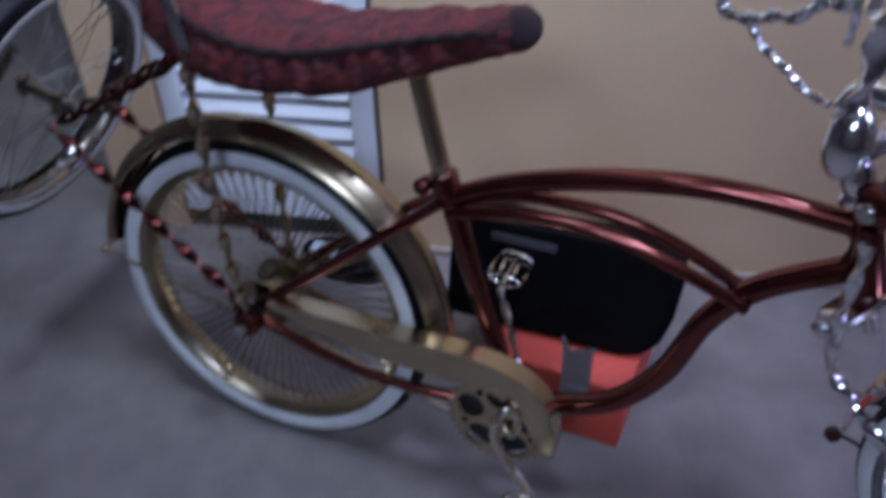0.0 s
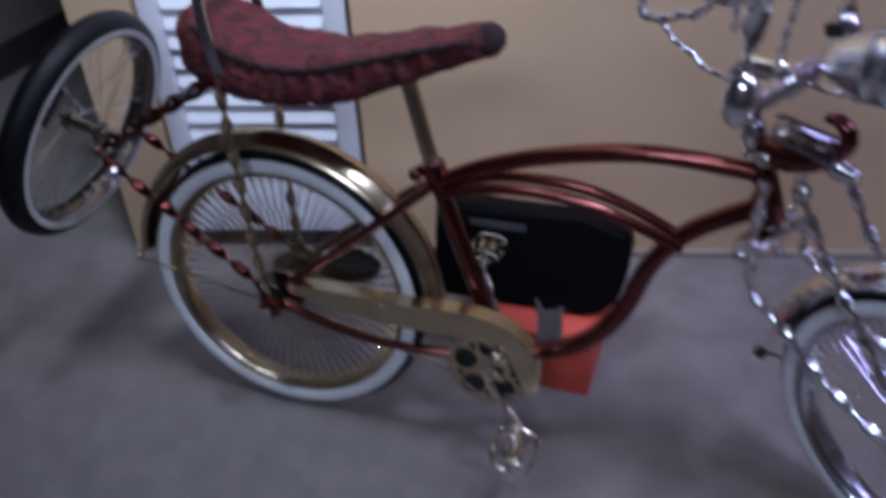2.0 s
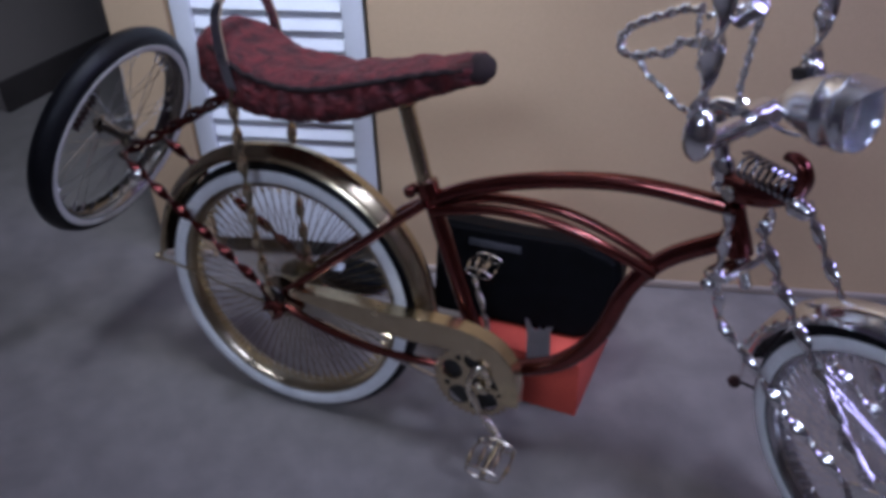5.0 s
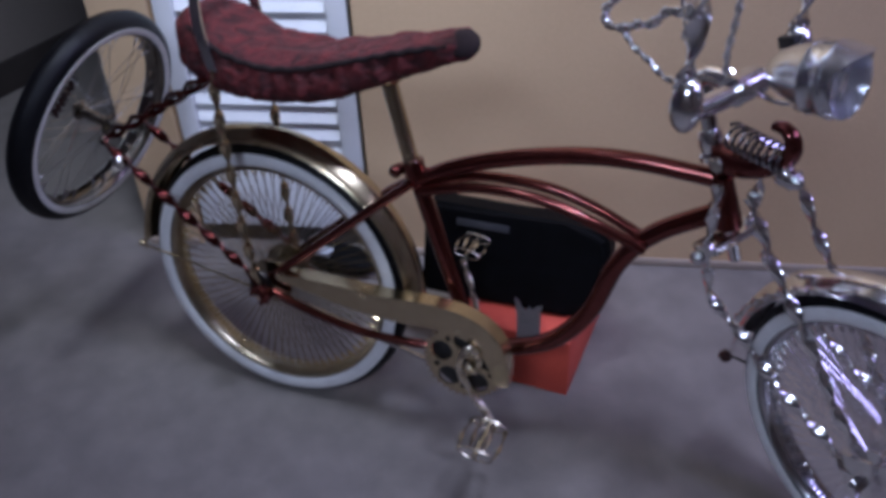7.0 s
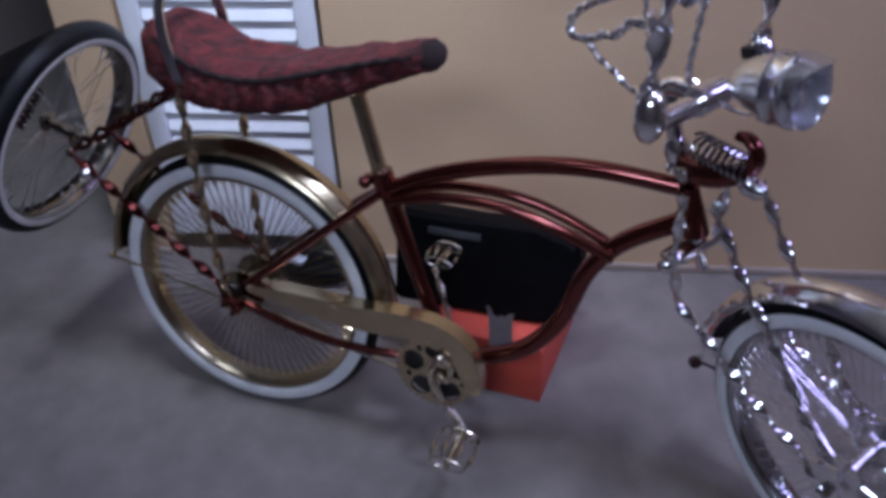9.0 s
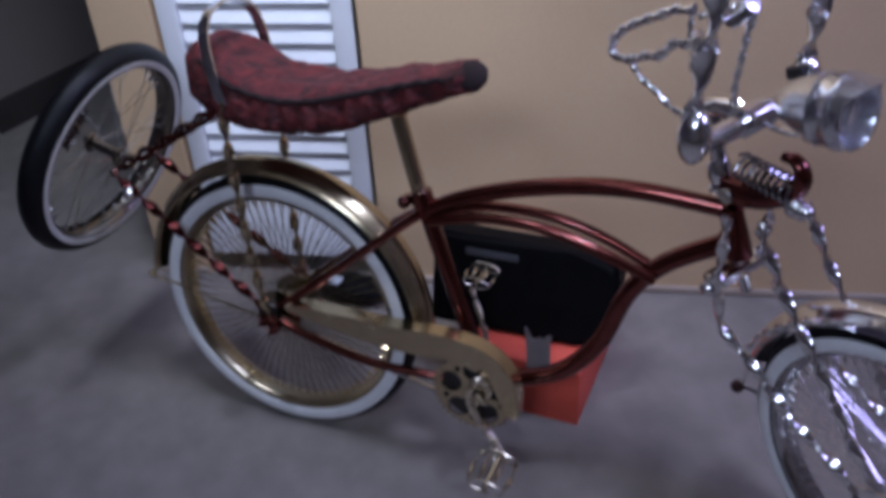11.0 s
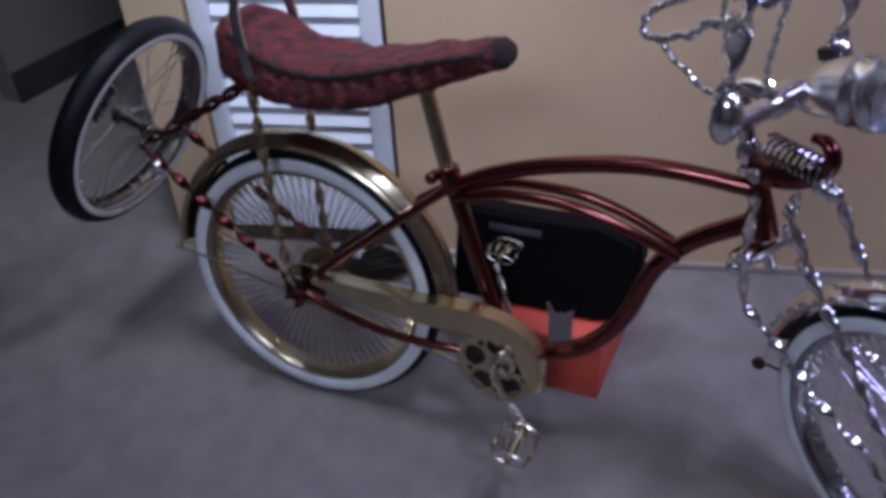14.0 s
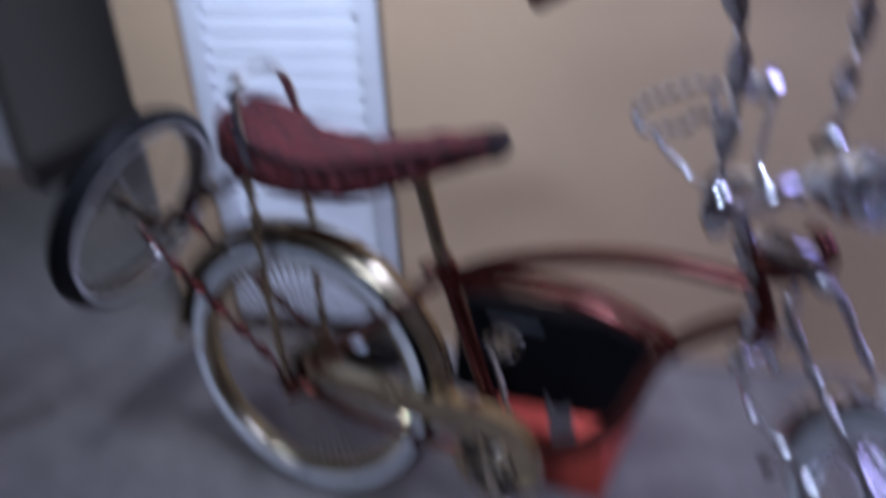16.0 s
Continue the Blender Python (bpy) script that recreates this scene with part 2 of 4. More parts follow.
def circle(r, k=12):
    return [(r * math.cos(2 * math.pi * j / k), r * math.sin(2 * math.pi * j / k)) for j in range(k)]


def add_tube(bm, points, r, count=28, k=12, taper=None):
    path = spline(points, count)
    return sweep(bm, path, lambda i, s: circle(r if taper is None else r + (taper - r) * i / (count - 1), k))


def tube_part(name, points, r, mat, parent, count=28, k=12, label="", taper=None):
    return part(name, add_tube(bmesh.new(), points, r, count, k, taper), mat, parent, label)


def add_twist(bm, points, wide, thin, pitch, step=0.004, start=0.0):
    """A flat bar twisted along its length; pitch: metres for a half turn."""
    rough_len = sum((Vector(b) - Vector(a)).length for a, b in zip(points, points[1:]))
    path = spline(points, max(8, int(rough_len / step)))

    def ring(i, s):
        a = start + math.pi * s / pitch
        c, d = math.cos(a), math.sin(a)
        pts = []
        for x, y in ((1, 0.55), (0.55, 1), (-0.55, 1), (-1, 0.55), (-1, -0.55), (-0.55, -1), (0.55, -1), (1, -0.55)):
            x, y = x * wide / 2, y * thin / 2
            pts.append((x * c - y * d, x * d + y * c))
        return pts
    return sweep(bm, path, ring)


def add_wound(bm, a, b, r, rod, turn, strands=2):
    """Rods wound round one another from a to b, their ends drawn together; turn: metres for a full turn."""
    d = b - a
    u = d.cross(Vector((0, 1, 0))).normalized()
    v = d.normalized().cross(u)
    steps = int(d.length / 0.004)
    for k in range(strands):
        path = []
        for i in range(steps + 1):
            f = i / steps
            ang = 2 * math.pi * (d.length * f / turn + k / strands)
            rr = r * min(1.0, 8 * f, 8 * (1 - f))
            path.append(a + d * f + u * rr * math.cos(ang) + v * rr * math.sin(ang))
        sweep(bm, path, lambda i, s: circle(rod, 8))
    return bm


def twist_part(name, points, wide, thin, pitch, mat, parent, label="", start=0.0, step=0.004):
    return part(name, add_twist(bmesh.new(), points, wide, thin, pitch, step, start), mat, parent, label)


def add_lathe(bm, prof, segs=72, closed=True, arc=(0.0, 360.0), caps=False):
    """Turns a profile of (radius, y) round the Y axis."""
    full = abs(arc[1] - arc[0]) >= 360
    rings = []
    for i in range(segs if full else segs + 1):
        a = radians(arc[0] + (arc[1] - arc[0]) * i / segs)
        rings.append([bm.verts.new((r * math.cos(a), y, r * math.sin(a))) for r, y in prof])
    pairs = list(zip(rings, rings[1:] + ([rings[0]] if full else [])))
    k = len(prof)
    for r0, r1 in pairs:
        for j in range(k if closed else k - 1):
            bm.faces.new((r0[j], r0[(j + 1) % k], r1[(j + 1) % k], r1[j]))
    if caps and not full:
        bm.faces.new(rings[0][::-1])
        bm.faces.new(rings[-1])
    return bm


def add_plate(bm, outline, y0, y1):
    """A flat plate with the outline in x, z and the thickness along y."""
    a = [bm.verts.new((x, y0, z)) for x, z in outline]
    b = [bm.verts.new((x, y1, z)) for x, z in outline]
    bm.faces.new(a)
    bm.faces.new(b[::-1])
    for i in range(len(a)):
        j = (i + 1) % len(a)
        bm.faces.new((a[j], a[i], b[i], b[j]))
    return bm


def add_ball(bm, centre, r, squash=(1, 1, 1)):
    got = bmesh.ops.create_uvsphere(bm, u_segments=14, v_segments=9, radius=r)
    for v in got["verts"]:
        v.co = Vector([v.co[i] * squash[i] for i in range(3)]) + Vector(centre)
    return bm


def thing(name, matrix, label, category, group=""):
    ob = new(name)
    ob.matrix_world = matrix
    return tagged(ob, label, category, group)


# ---- setting ----
WALL_Y, WALL_END = 0.429, -0.452
DOOR_L, DOOR_R, DOOR_TOP = -0.322, 0.082, 2.03
ROOM_L, ROOM_R, ROOM_BACK, HALL_BACK, HIGH = -3.0, 2.6, -3.2, 3.0, 2.4


def structure(name, boxes, mat, label, bevel=0.0):
    bm = bmesh.new()
    for lo, hi in boxes:
        add_box(bm, lo, hi, bevel)
    return tagged(part(name, bm, mat), label, kind="structure")


floor = structure("floor", [((ROOM_L, ROOM_BACK, -0.05), (ROOM_R, HALL_BACK, 0.0))], carpet_mat, "grey cut-pile carpet over the whole floor")
structure("wall_north", [
    ((WALL_END, WALL_Y, 0.0), (DOOR_L - 0.004, WALL_Y + 0.11, HIGH)),
    ((DOOR_R + 0.004, WALL_Y, 0.0), (ROOM_R, WALL_Y + 0.11, HIGH)),
    ((DOOR_L - 0.004, WALL_Y, DOOR_TOP + 0.004), (DOOR_R + 0.004, WALL_Y + 0.11, HIGH))], wall_mat, "beige painted wall with a narrow closet opening")
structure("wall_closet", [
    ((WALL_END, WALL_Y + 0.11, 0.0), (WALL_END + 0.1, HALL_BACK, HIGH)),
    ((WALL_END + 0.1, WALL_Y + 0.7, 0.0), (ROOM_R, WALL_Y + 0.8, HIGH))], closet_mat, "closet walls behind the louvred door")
structure("wall_hall_pale", [((ROOM_L, 1.11, 0.0), (-1.325, 1.22, HIGH))], pale_mat, "pale wall beside the dark hallway")
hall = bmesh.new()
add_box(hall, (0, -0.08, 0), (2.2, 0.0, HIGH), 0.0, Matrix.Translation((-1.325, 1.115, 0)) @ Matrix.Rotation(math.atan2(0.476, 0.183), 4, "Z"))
tagged(part("wall_hall_dark", hall, hall_mat), "hallway wall with its shade put into the colour", kind="structure")
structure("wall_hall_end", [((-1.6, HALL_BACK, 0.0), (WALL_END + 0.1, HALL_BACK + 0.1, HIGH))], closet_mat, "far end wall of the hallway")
structure("wall_west", [((ROOM_L - 0.1, ROOM_BACK, 0.0), (ROOM_L, HALL_BACK, HIGH))], room_mat, "grey painted side wall")
structure("wall_east", [((ROOM_R, ROOM_BACK, 0.0), (ROOM_R + 0.1, WALL_Y + 0.8, HIGH))], room_mat, "grey painted side wall")
structure("wall_south", [((ROOM_L, ROOM_BACK - 0.1, 0.0), (ROOM_R, ROOM_BACK, HIGH))], room_mat, "grey painted wall behind the viewer")
structure("ceiling", [((ROOM_L, ROOM_BACK, HIGH), (ROOM_R, HALL_BACK, HIGH + 0.1))], ceiling_mat, "plain off-white ceiling")
structure("baseboard_north", [((DOOR_R + 0.012, WALL_Y - 0.011, 0.0), (ROOM_R, WALL_Y, 0.017)), ((WALL_END - 0.0, WALL_Y - 0.011, 0.0), (DOOR_L - 0.012, WALL_Y, 0.017))],
          trim_mat, "beige painted baseboard along the wall", 0.003)
structure("baseboard_hall", [((ROOM_L, 1.098, 0.0), (-1.318, 1.11, 0.09))], trim_mat, "beige painted baseboard below the pale wall", 0.003)
hb = bmesh.new()
add_box(hb, (0.0, -0.092, 0.0), (2.2, -0.08, 0.10), 0.003, Matrix.Translation((-1.325, 1.115, 0)) @ Matrix.Rotation(math.atan2(0.476, 0.183), 4, "Z"))
tagged(part("baseboard_hall_dark", hb, dark_trim_mat), "dark baseboard along the hallway wall", kind="structure")


# ---- louvred closet door ----
def louvred_door():
    w, th = DOOR_R - DOOR_L - 0.012, 0.028
    door = thing("louvred_door", pose(DOOR_L + 0.006, WALL_Y + 0.004, 0.0), "narrow white painted louvred bifold closet door, closed", "door")
    door["kind"] = "structure"
    stile = 0.042
    for x0 in (0.0, w - stile):
        box_part("stile", (x0, 0, 0.055), (x0 + stile, th, DOOR_TOP), door_mat, door, 0.003)
    for z0, z1 in ((0.055, 0.20), (1.02, 1.10), (DOOR_TOP - 0.09, DOOR_TOP)):
        box_part("rail", (stile + 0.0005, 0.002, z0), (w - stile - 0.0005, th - 0.002, z1), door_mat, door, 0.003)
    bm = bmesh.new()
    add_box(bm, (stile + 0.001, -0.004, -0.026), (w - stile - 0.001, 0.004, 0.026), 0.002, Matrix.Rotation(radians(-19), 4, "X"), 1)
    first, z = None, 0.224
    while z < DOOR_TOP - 0.11:
        if not 0.99 < z < 1.13:
            if first is None:
                first = part("slat", bm, door_mat, door, "", True, pose(0, th / 2, z))
            else:
                o = new("slat", first.data)
                o.parent, o.matrix_local = door, pose(0, th / 2, z)
        z += 0.0405
    return door


louvred_door()

# ---- bicycle ----
# local axes: x forward, y to the bicycle's left, z up along its lean; the rear hub stands 0.25 above the base
FWD, LEFT, UP = Vector((0.9709, -0.2393, 0.0)), Vector((0.2376, 0.9641, -0.1187)), Vector((0.0284, 0.1153, 0.9929))
HUB = Vector((0.0071, 0.0288, 0.2482))
base = HUB - UP * 0.25
lean = Matrix((FWD, LEFT, UP)).transposed().to_4x4()
bicycle = thing("bicycle", Matrix.Translation(base) @ lean, "candy red lowrider bicycle with gold and twisted chrome parts", "bicycle")
Z0 = 0.25


def B(u, w, v):
    """u forward, w to the right, v up from the rear hub."""
    return Vector((u, -w, v + Z0))


def wheel(name, parent, matrix, outer, white, spokes, rim_mat, label, thick=0.0235, white_mat=None, gauge=0.0011, rim_r=None, spoke_mat=None, flange=0.027, nipple_mat=None, hub_mat=None):
    mid = outer - thick
    rim_r = rim_r or mid - thick * 0.93
    wide = 1.0 if rim_r < mid - thick * 0.9 else 1.22 if rim_r < mid - thick * 0.5 else 1.42
    bm = bmesh.new()
    add_lathe(bm, [(rim_r + r, wide * y) for r, y in ((0.006, -0.015), (0.007, -0.0165), (0.001, -0.017), (-0.004, -0.012), (-0.006, 0.0), (-0.004, 0.012), (0.001, 0.017), (0.007, 0.0165), (0.006, 0.015), (0.001, 0.0))], 96)
    wh = part(name, bm, rim_mat, parent, label, True, matrix)
    bm = bmesh.new()
    prof = []
    bead = math.acos(max(-0.88, (rim_r + 0.001 - mid) / thick))
    for i in range(19):
        a = bead * (i / 9 - 1)
        flat = 0.0012 if i in (7, 11) else 0.0
        prof.append((mid + (thick - flat) * math.cos(a), thick * math.sin(a)))
    add_lathe(bm, prof, 96)
    part("tyre", bm, rubber, wh, "black rubber tyre")
    for side in (-1, 1):
        bm = bmesh.new()
        lo = math.degrees(math.acos((white[1] - mid) / thick))
        hi = math.degrees(math.acos((white[0] - mid) / thick))
        ring = []
        for i in range(7):
            a = radians(lo + (hi - lo) * i / 6)
            ring.append((mid + (thick + 0.0009) * math.cos(a), side * (thick + 0.0009) * math.sin(a)))
        for i in range(6, -1, -1):
            a = radians(lo + (hi - lo) * i / 6)
            ring.append((mid + (thick - 0.001) * math.cos(a), side * (thick - 0.001) * math.sin(a)))
        add_lathe(bm, ring, 96)
        part("whitewall", bm, white_mat or white_rubber, wh, "white sidewall band")
    bm = bmesh.new()
    add_lathe(bm, [(0.0, -0.045), (0.006, -0.045), (0.006, -0.036), (0.013, -0.034), (flange, -0.032), (flange, -0.028), (flange * 0.52, -0.024), (flange * 0.46, 0.0), (flange * 0.52, 0.024), (flange, 0.028), (flange, 0.032), (0.013, 0.034),
                   (0.006, 0.036), (0.006, 0.045), (0.0, 0.045)], 28, False)
    bmesh.ops.remove_doubles(bm, verts=bm.verts[:], dist=1e-6)
    part("hub", bm, hub_mat or spoke_mat or rim_mat, wh, "plated hub")
    # spokes, crossed from either flange
    length = rim_r - 0.004
    bm = bmesh.new()
    sweep(bm, [Vector((flange - 0.001, 0, 0)), Vector((length, 0, 0))], lambda i, s: circle(gauge, 5))
    tip = bmesh.new()
    sweep(tip, [Vector((length - 0.014, 0, 0)), Vector((length - 0.004, 0, 0)), Vector((length + 0.001, 0, 0))], lambda i, s: circle((0.0016, 0.0023, 0.0030)[i], 6))
    first = first_tip = None
    for i in range(spokes):
        side = 1 if i % 2 else -1
        a = 2 * math.pi * i / spokes
        m = Matrix.Rotation(a, 4, "Y") @ Matrix.Translation((0, side * 0.030, 0)) @ Matrix.Rotation(side * -math.atan2(0.030, length), 4, "Z")
        m = m @ Matrix.Rotation(radians(5 if (i // 2) % 2 else -5), 4, "Y")
        if first is None:
            first = part("spoke", bm, spoke_mat or rim_mat, wh, "", True, m)
        else:
            o = new("spoke", first.data)
            o.parent, o.matrix_local = wh, m
        if first_tip is None:
            first_tip = part("spoke_nipple", tip, nipple_mat or spoke_mat or rim_mat, wh, "", True, m)
        else:
            o = new("spoke_nipple", first_tip.data)
            o.parent, o.matrix_local = wh, m
    return wh


wheel("rear_wheel", bicycle, Matrix.Translation(B(0, 0, 0)), 0.25, (0.2150, 0.2365), 140, rim_gold, "gold-plated rear wheel with many spokes", gauge=0.0008, rim_r=0.2080, flange=0.042, spoke_mat=spoke_gold, nipple_mat=nipple_gold)


def fender(name, parent, matrix, radius, arc, mat, half=0.033):
    # a rounded crown, straight flanks and a turned-down lip
    th = 0.0016
    half_prof = [(1.0, 0.0215), (0.94, 0.0178), (0.86, 0.0148), (0.70, 0.0112), (0.52, 0.0070), (0.36, 0.0033), (0.20, 0.0010), (0.0, 0.0)]
    full = [(-a, d) for a, d in half_prof] + half_prof[-2::-1]
    prof = [(radius - d, half * a) for a, d in full] + [(radius - th - d, (half - th) * a) for a, d in full[::-1]]
    return part(name, add_lathe(bmesh.new(), prof, 64, True, arc, True), mat, parent, "", True, matrix)


fender("rear_fender", bicycle, Matrix.Translation(B(0, 0, 0)), 0.281, (-2, 178), fender_gold)

# frame
tube_part("top_tube", [B(0.262, 0, 0.226), B(0.33, 0, 0.262), B(0.415, 0, 0.291), B(0.515, 0, 0.312), B(0.60, 0, 0.318), B(0.706, 0, 0.311)], 0.0132, candy, bicycle, 40, 14)
for w in (0.021, -0.021):
    tube_part("middle_tube", [B(0.275, w * 0.6, 0.216), B(0.33, w, 0.236), B(0.39, w, 0.246), B(0.475, w, 0.243), B(0.55, w, 0.222), B(0.630, w * 0.75, 0.188)], 0.0086, candy, bicycle, 36)
tube_part("down_tube", [B(0.722, 0, 0.262), B(0.64, 0, 0.211), B(0.592, 0, 0.150), B(0.557, 0, 0.055), B(0.506, 0, -0.012), B(0.44, 0, -0.046), B(0.365, 0, -0.062)], 0.0150, candy, bicycle, 44, 14)
tube_part("seat_tube", [B(0.262, 0, 0.250), B(0.372, 0, -0.062)], 0.0138, candy, bicycle, 6, 14)
tube_part("head_tube", [B(0.712, 0, 0.338), B(0.737, 0, 0.247)], 0.0145, candy, bicycle, 6, 16)
tube_part("gusset", [B(0.672, 0, 0.309), B(0.700, 0, 0.306), B(0.714, 0, 0.297), B(0.717, 0, 0.283), B(0.710, 0, 0.264), B(0.692, 0, 0.245)], 0.0075, candy, bicycle, 24)
for w in (0.046, -0.046):
    tube_part("chain_stay", [B(-0.004, w, -0.004), B(0.07, w, -0.030), B(0.18, w, -0.052), B(0.29, w * 0.75, -0.058), B(0.355, w * 0.3, -0.062)], 0.0078, candy, bicycle, 28)
    tube_part("seat_stay", [B(-0.004, w, 0.006), B(0.10, w, 0.095), B(0.20, w * 0.8, 0.180), B(0.262, w * 0.3, 0.228)], 0.0080, candy, bicycle, 28)
bm = bmesh.new()
add_lathe(bm, [(0.0, -0.036), (0.021, -0.036), (0.022, -0.03), (0.022, 0.03), (0.021, 0.036), (0.0, 0.036)], 24, False)
part("bottom_bracket", bm, candy, bicycle, "", True, Matrix.Translation(B(0.375, 0, -0.062)))
for w in (0.05, -0.05):
    bm = bmesh.new()
    add_lathe(bm, [(0.0, -0.012), (0.016, -0.012), (0.020, -0.007), (0.020, 0.007), (0.016, 0.012), (0.0, 0.012)], 20, False)
    part("axle_cap", bm, candy, bicycle, "dark red axle cover", True, Matrix.Translation(B(0, w * 1.28, -0.006)))
    bm = bmesh.new()
    add_lathe(bm, [(0.0, -0.009), (0.0085, -0.009), (0.0095, -0.006), (0.0095, 0.006), (0.0085, 0.009), (0.0, 0.009)], 6, False)
    part("axle_nut", bm, chrome, bicycle, "chrome nut", True, Matrix.Translation(B(0, w * 1.6, -0.006)))
bm = bmesh.new()
add_lathe(bm, [(0.0, -0.005), (0.019, -0.005), (0.021, -0.002), (0.021, 0.002), (0.019, 0.005), (0.0, 0.005)], 20, False)
part("chain_adjuster", bm, dark_steel, bicycle, "dark steel chain adjuster plate", True, Matrix.Translation(B(-0.002, 0.061, 0.018)))
bm = bmesh.new()
add_tube(bm, [B(0.0, 0.058, -0.006), B(-0.14, 0.046, 0.010), B(-0.262, 0.033, 0.020)], 0.0022, 14, 8)
add_ball(bm, B(-0.266, 0.033, 0.022), 0.007)
part("fender_stay", bm, gold, bicycle, "thin gold fender stay with a bolt")
# seat clamp, post
bm = bmesh.new()
sweep(bm, [B(0.2665, 0, 0.236), B(0.259, 0, 0.262)], lambda i, s: circle(0.0185, 18))
sweep(bm, [B(0.236, 0.004, 0.246), B(0.262, 0.004, 0.250)], lambda i, s: circle(0.009, 12))
add_ball(bm, B(0.238, 0.016, 0.246), 0.011, (1, 0.8, 1))
part("seat_clamp", bm, candy, bicycle)
tube_part("seat_post", [B(0.262, 0, 0.245), B(0.222, 0, 0.392)], 0.0128, gold, bicycle, 6, 14)
bm = bmesh.new()
add_ball(bm, B(0.220, 0, 0.398), 0.026, (1.1, 1.2, 0.75))
sweep(bm, [B(0.17, 0, 0.405), B(0.27, 0, 0.424)], lambda i, s: circle(0.010, 10))
part("seat_bracket", bm, gold, bicycle)


# banana seat: rings across the length
def banana_seat():
    stations = [  # u, height of top, height of bottom, half width
        (-0.114, 0.448, 0.424, 0.020), (-0.108, 0.463, 0.396, 0.042), (-0.090, 0.472, 0.372, 0.062), (-0.055, 0.463, 0.357, 0.078), (-0.010, 0.441, 0.351, 0.084),
        (0.050, 0.426, 0.346, 0.082), (0.110, 0.426, 0.349, 0.076), (0.170, 0.436, 0.368, 0.070), (0.230, 0.449, 0.392, 0.062), (0.290, 0.462, 0.416, 0.053),
        (0.332, 0.470, 0.431, 0.046), (0.353, 0.465, 0.438, 0.034), (0.361, 0.455, 0.445, 0.018)]
    ctr = spline([(s[0], s[1], s[2]) for s in stations], 150)
    wid = spline([(s[0], s[3], 0) for s in stations], 150)
    bm = bmesh.new()
    rings = []
    for i, (c, w) in enumerate(zip(ctr, wid)):
        u, top, bot = c
        half = w[1]
        ring = []
        for j in range(40):
            a = 2 * math.pi * j / 40
            cs, sn = math.cos(a), math.sin(a)
            y = half * (abs(cs) ** 0.55) * (1 if cs >= 0 else -1)
            z = (top + bot) / 2 + (top - bot) / 2 * (abs(sn) ** 0.55) * (1 if sn >= 0 else -1)
            # gathers along the sides and a soft dimpled top
            side = 1 - abs(sn)
            g = noise.noise(Vector((u * 75, y * 8, z * 14))) * 0.0080 * side + noise.noise(Vector((u * 26, y * 34, z * 30))) * 0.0055 + noise.noise(Vector((u * 120, y * 60, z * 60))) * 0.002
            p = B(u, -y, z)
            out = Vector((0, math.copysign(1, y) * side, sn)).normalized() if abs(y) > 1e-6 else Vector((0, 0, sn))
            ring.append(bm.verts.new(p + out * g))
        rings.append(ring)
    for r0, r1 in zip(rings, rings[1:]):
        for j in range(40):
            bm.faces.new((r0[j], r0[(j + 1) % 40], r1[(j + 1) % 40], r1[j]))
    bm.faces.new(rings[0][::-1])
    bm.faces.new(rings[-1])
    seat = part("banana_seat", bm, velvet, bicycle, "banana seat in crushed dark red velvet")
    for side in (1, -1):
        pts = []
        for s in stations[2:-2]:
            pts.append(B(s[0], side * (s[3] * 0.93 + 0.0015), s[2] + (s[1] - s[2]) * ((0.83 if side > 0 else 0.70) + 0.03 * math.sin(s[0] * 90))))
        part("piping", add_tube(bmesh.new(), [p + Vector((0, 0, 0.0014 * math.sin(41.0 * q))) for q, p in enumerate(spline(pts, 34))], 0.0042, 90, 8), black_cloth, seat, "black gathered seam")
    bm = bmesh.new()
    add_ball(bm, B(0.340, 0, 0.453), 0.03, (0.80, 1.35, 0.72))
    part("nose_cap", bm, black_cloth, seat, "dark cloth nose")


banana_seat()

# sissy bar: flat hoop over the seat's tail, twisted legs to the axle
hoop = [B(-0.028, 0.080, 0.392), B(-0.040, 0.084, 0.452), B(-0.052, 0.071, 0.498), B(-0.060, 0.041, 0.520), B(-0.063, 0.0, 0.527), B(-0.062, -0.041, 0.520), B(-0.057, -0.071, 0.498), B(-0.049, -0.084, 0.452), B(-0.040, -0.080, 0.392)]
bm = bmesh.new()
sweep(bm, spline(hoop, 60), lambda i, s: [(0.0085, 0.002), (0.0085, -0.002), (-0.0085, -0.002), (-0.0085, 0.002)])
sissy = part("sissy_bar", bm, lamp_chrome, bicycle, "chrome sissy bar hoop")
for w in (1, -1):
    twist_part("twisted_leg", [B(-0.033, w * 0.080, 0.397), B(-0.029, w * 0.078, 0.30), B(-0.018, w * 0.070, 0.12), B(-0.003, w * 0.064, 0.006)], 0.017, 0.005, 0.047, gold, sissy, "gold twisted leg")
# continental kit: twisted bars to the spare wheel
SPARE = Vector((-0.347, 0.0, 0.243))
for w in (0.052, -0.052):
    bm = bmesh.new()
    add_wound(bm, B(-0.032, w * 1.5, 0.388), B(-0.285, w, 0.234), 0.0068, 0.0042, 0.105)
    part("carrier_bar", bm, red_twist, bicycle, "two dark red rods wound round one another")
    twist_part("carrier_bar", [B(-0.292, w, 0.228), B(0.0, w * 1.2, 0.016)], 0.0175, 0.006, 0.052, red_twist, bicycle, "dark red twisted bar")
bm = bmesh.new()
sweep(bm, [B(-0.288, 0.06, 0.232), B(-0.288, -0.06, 0.232)], lambda i, s: circle(0.005, 10))
sweep(bm, [B(-0.288, 0, 0.232), B(-0.36, 0, 0.243)], lambda i, s: circle(0.008, 10))
part("carrier_axle", bm, dull_chrome, bicycle, "chrome spare wheel axle")
bm = bmesh.new()
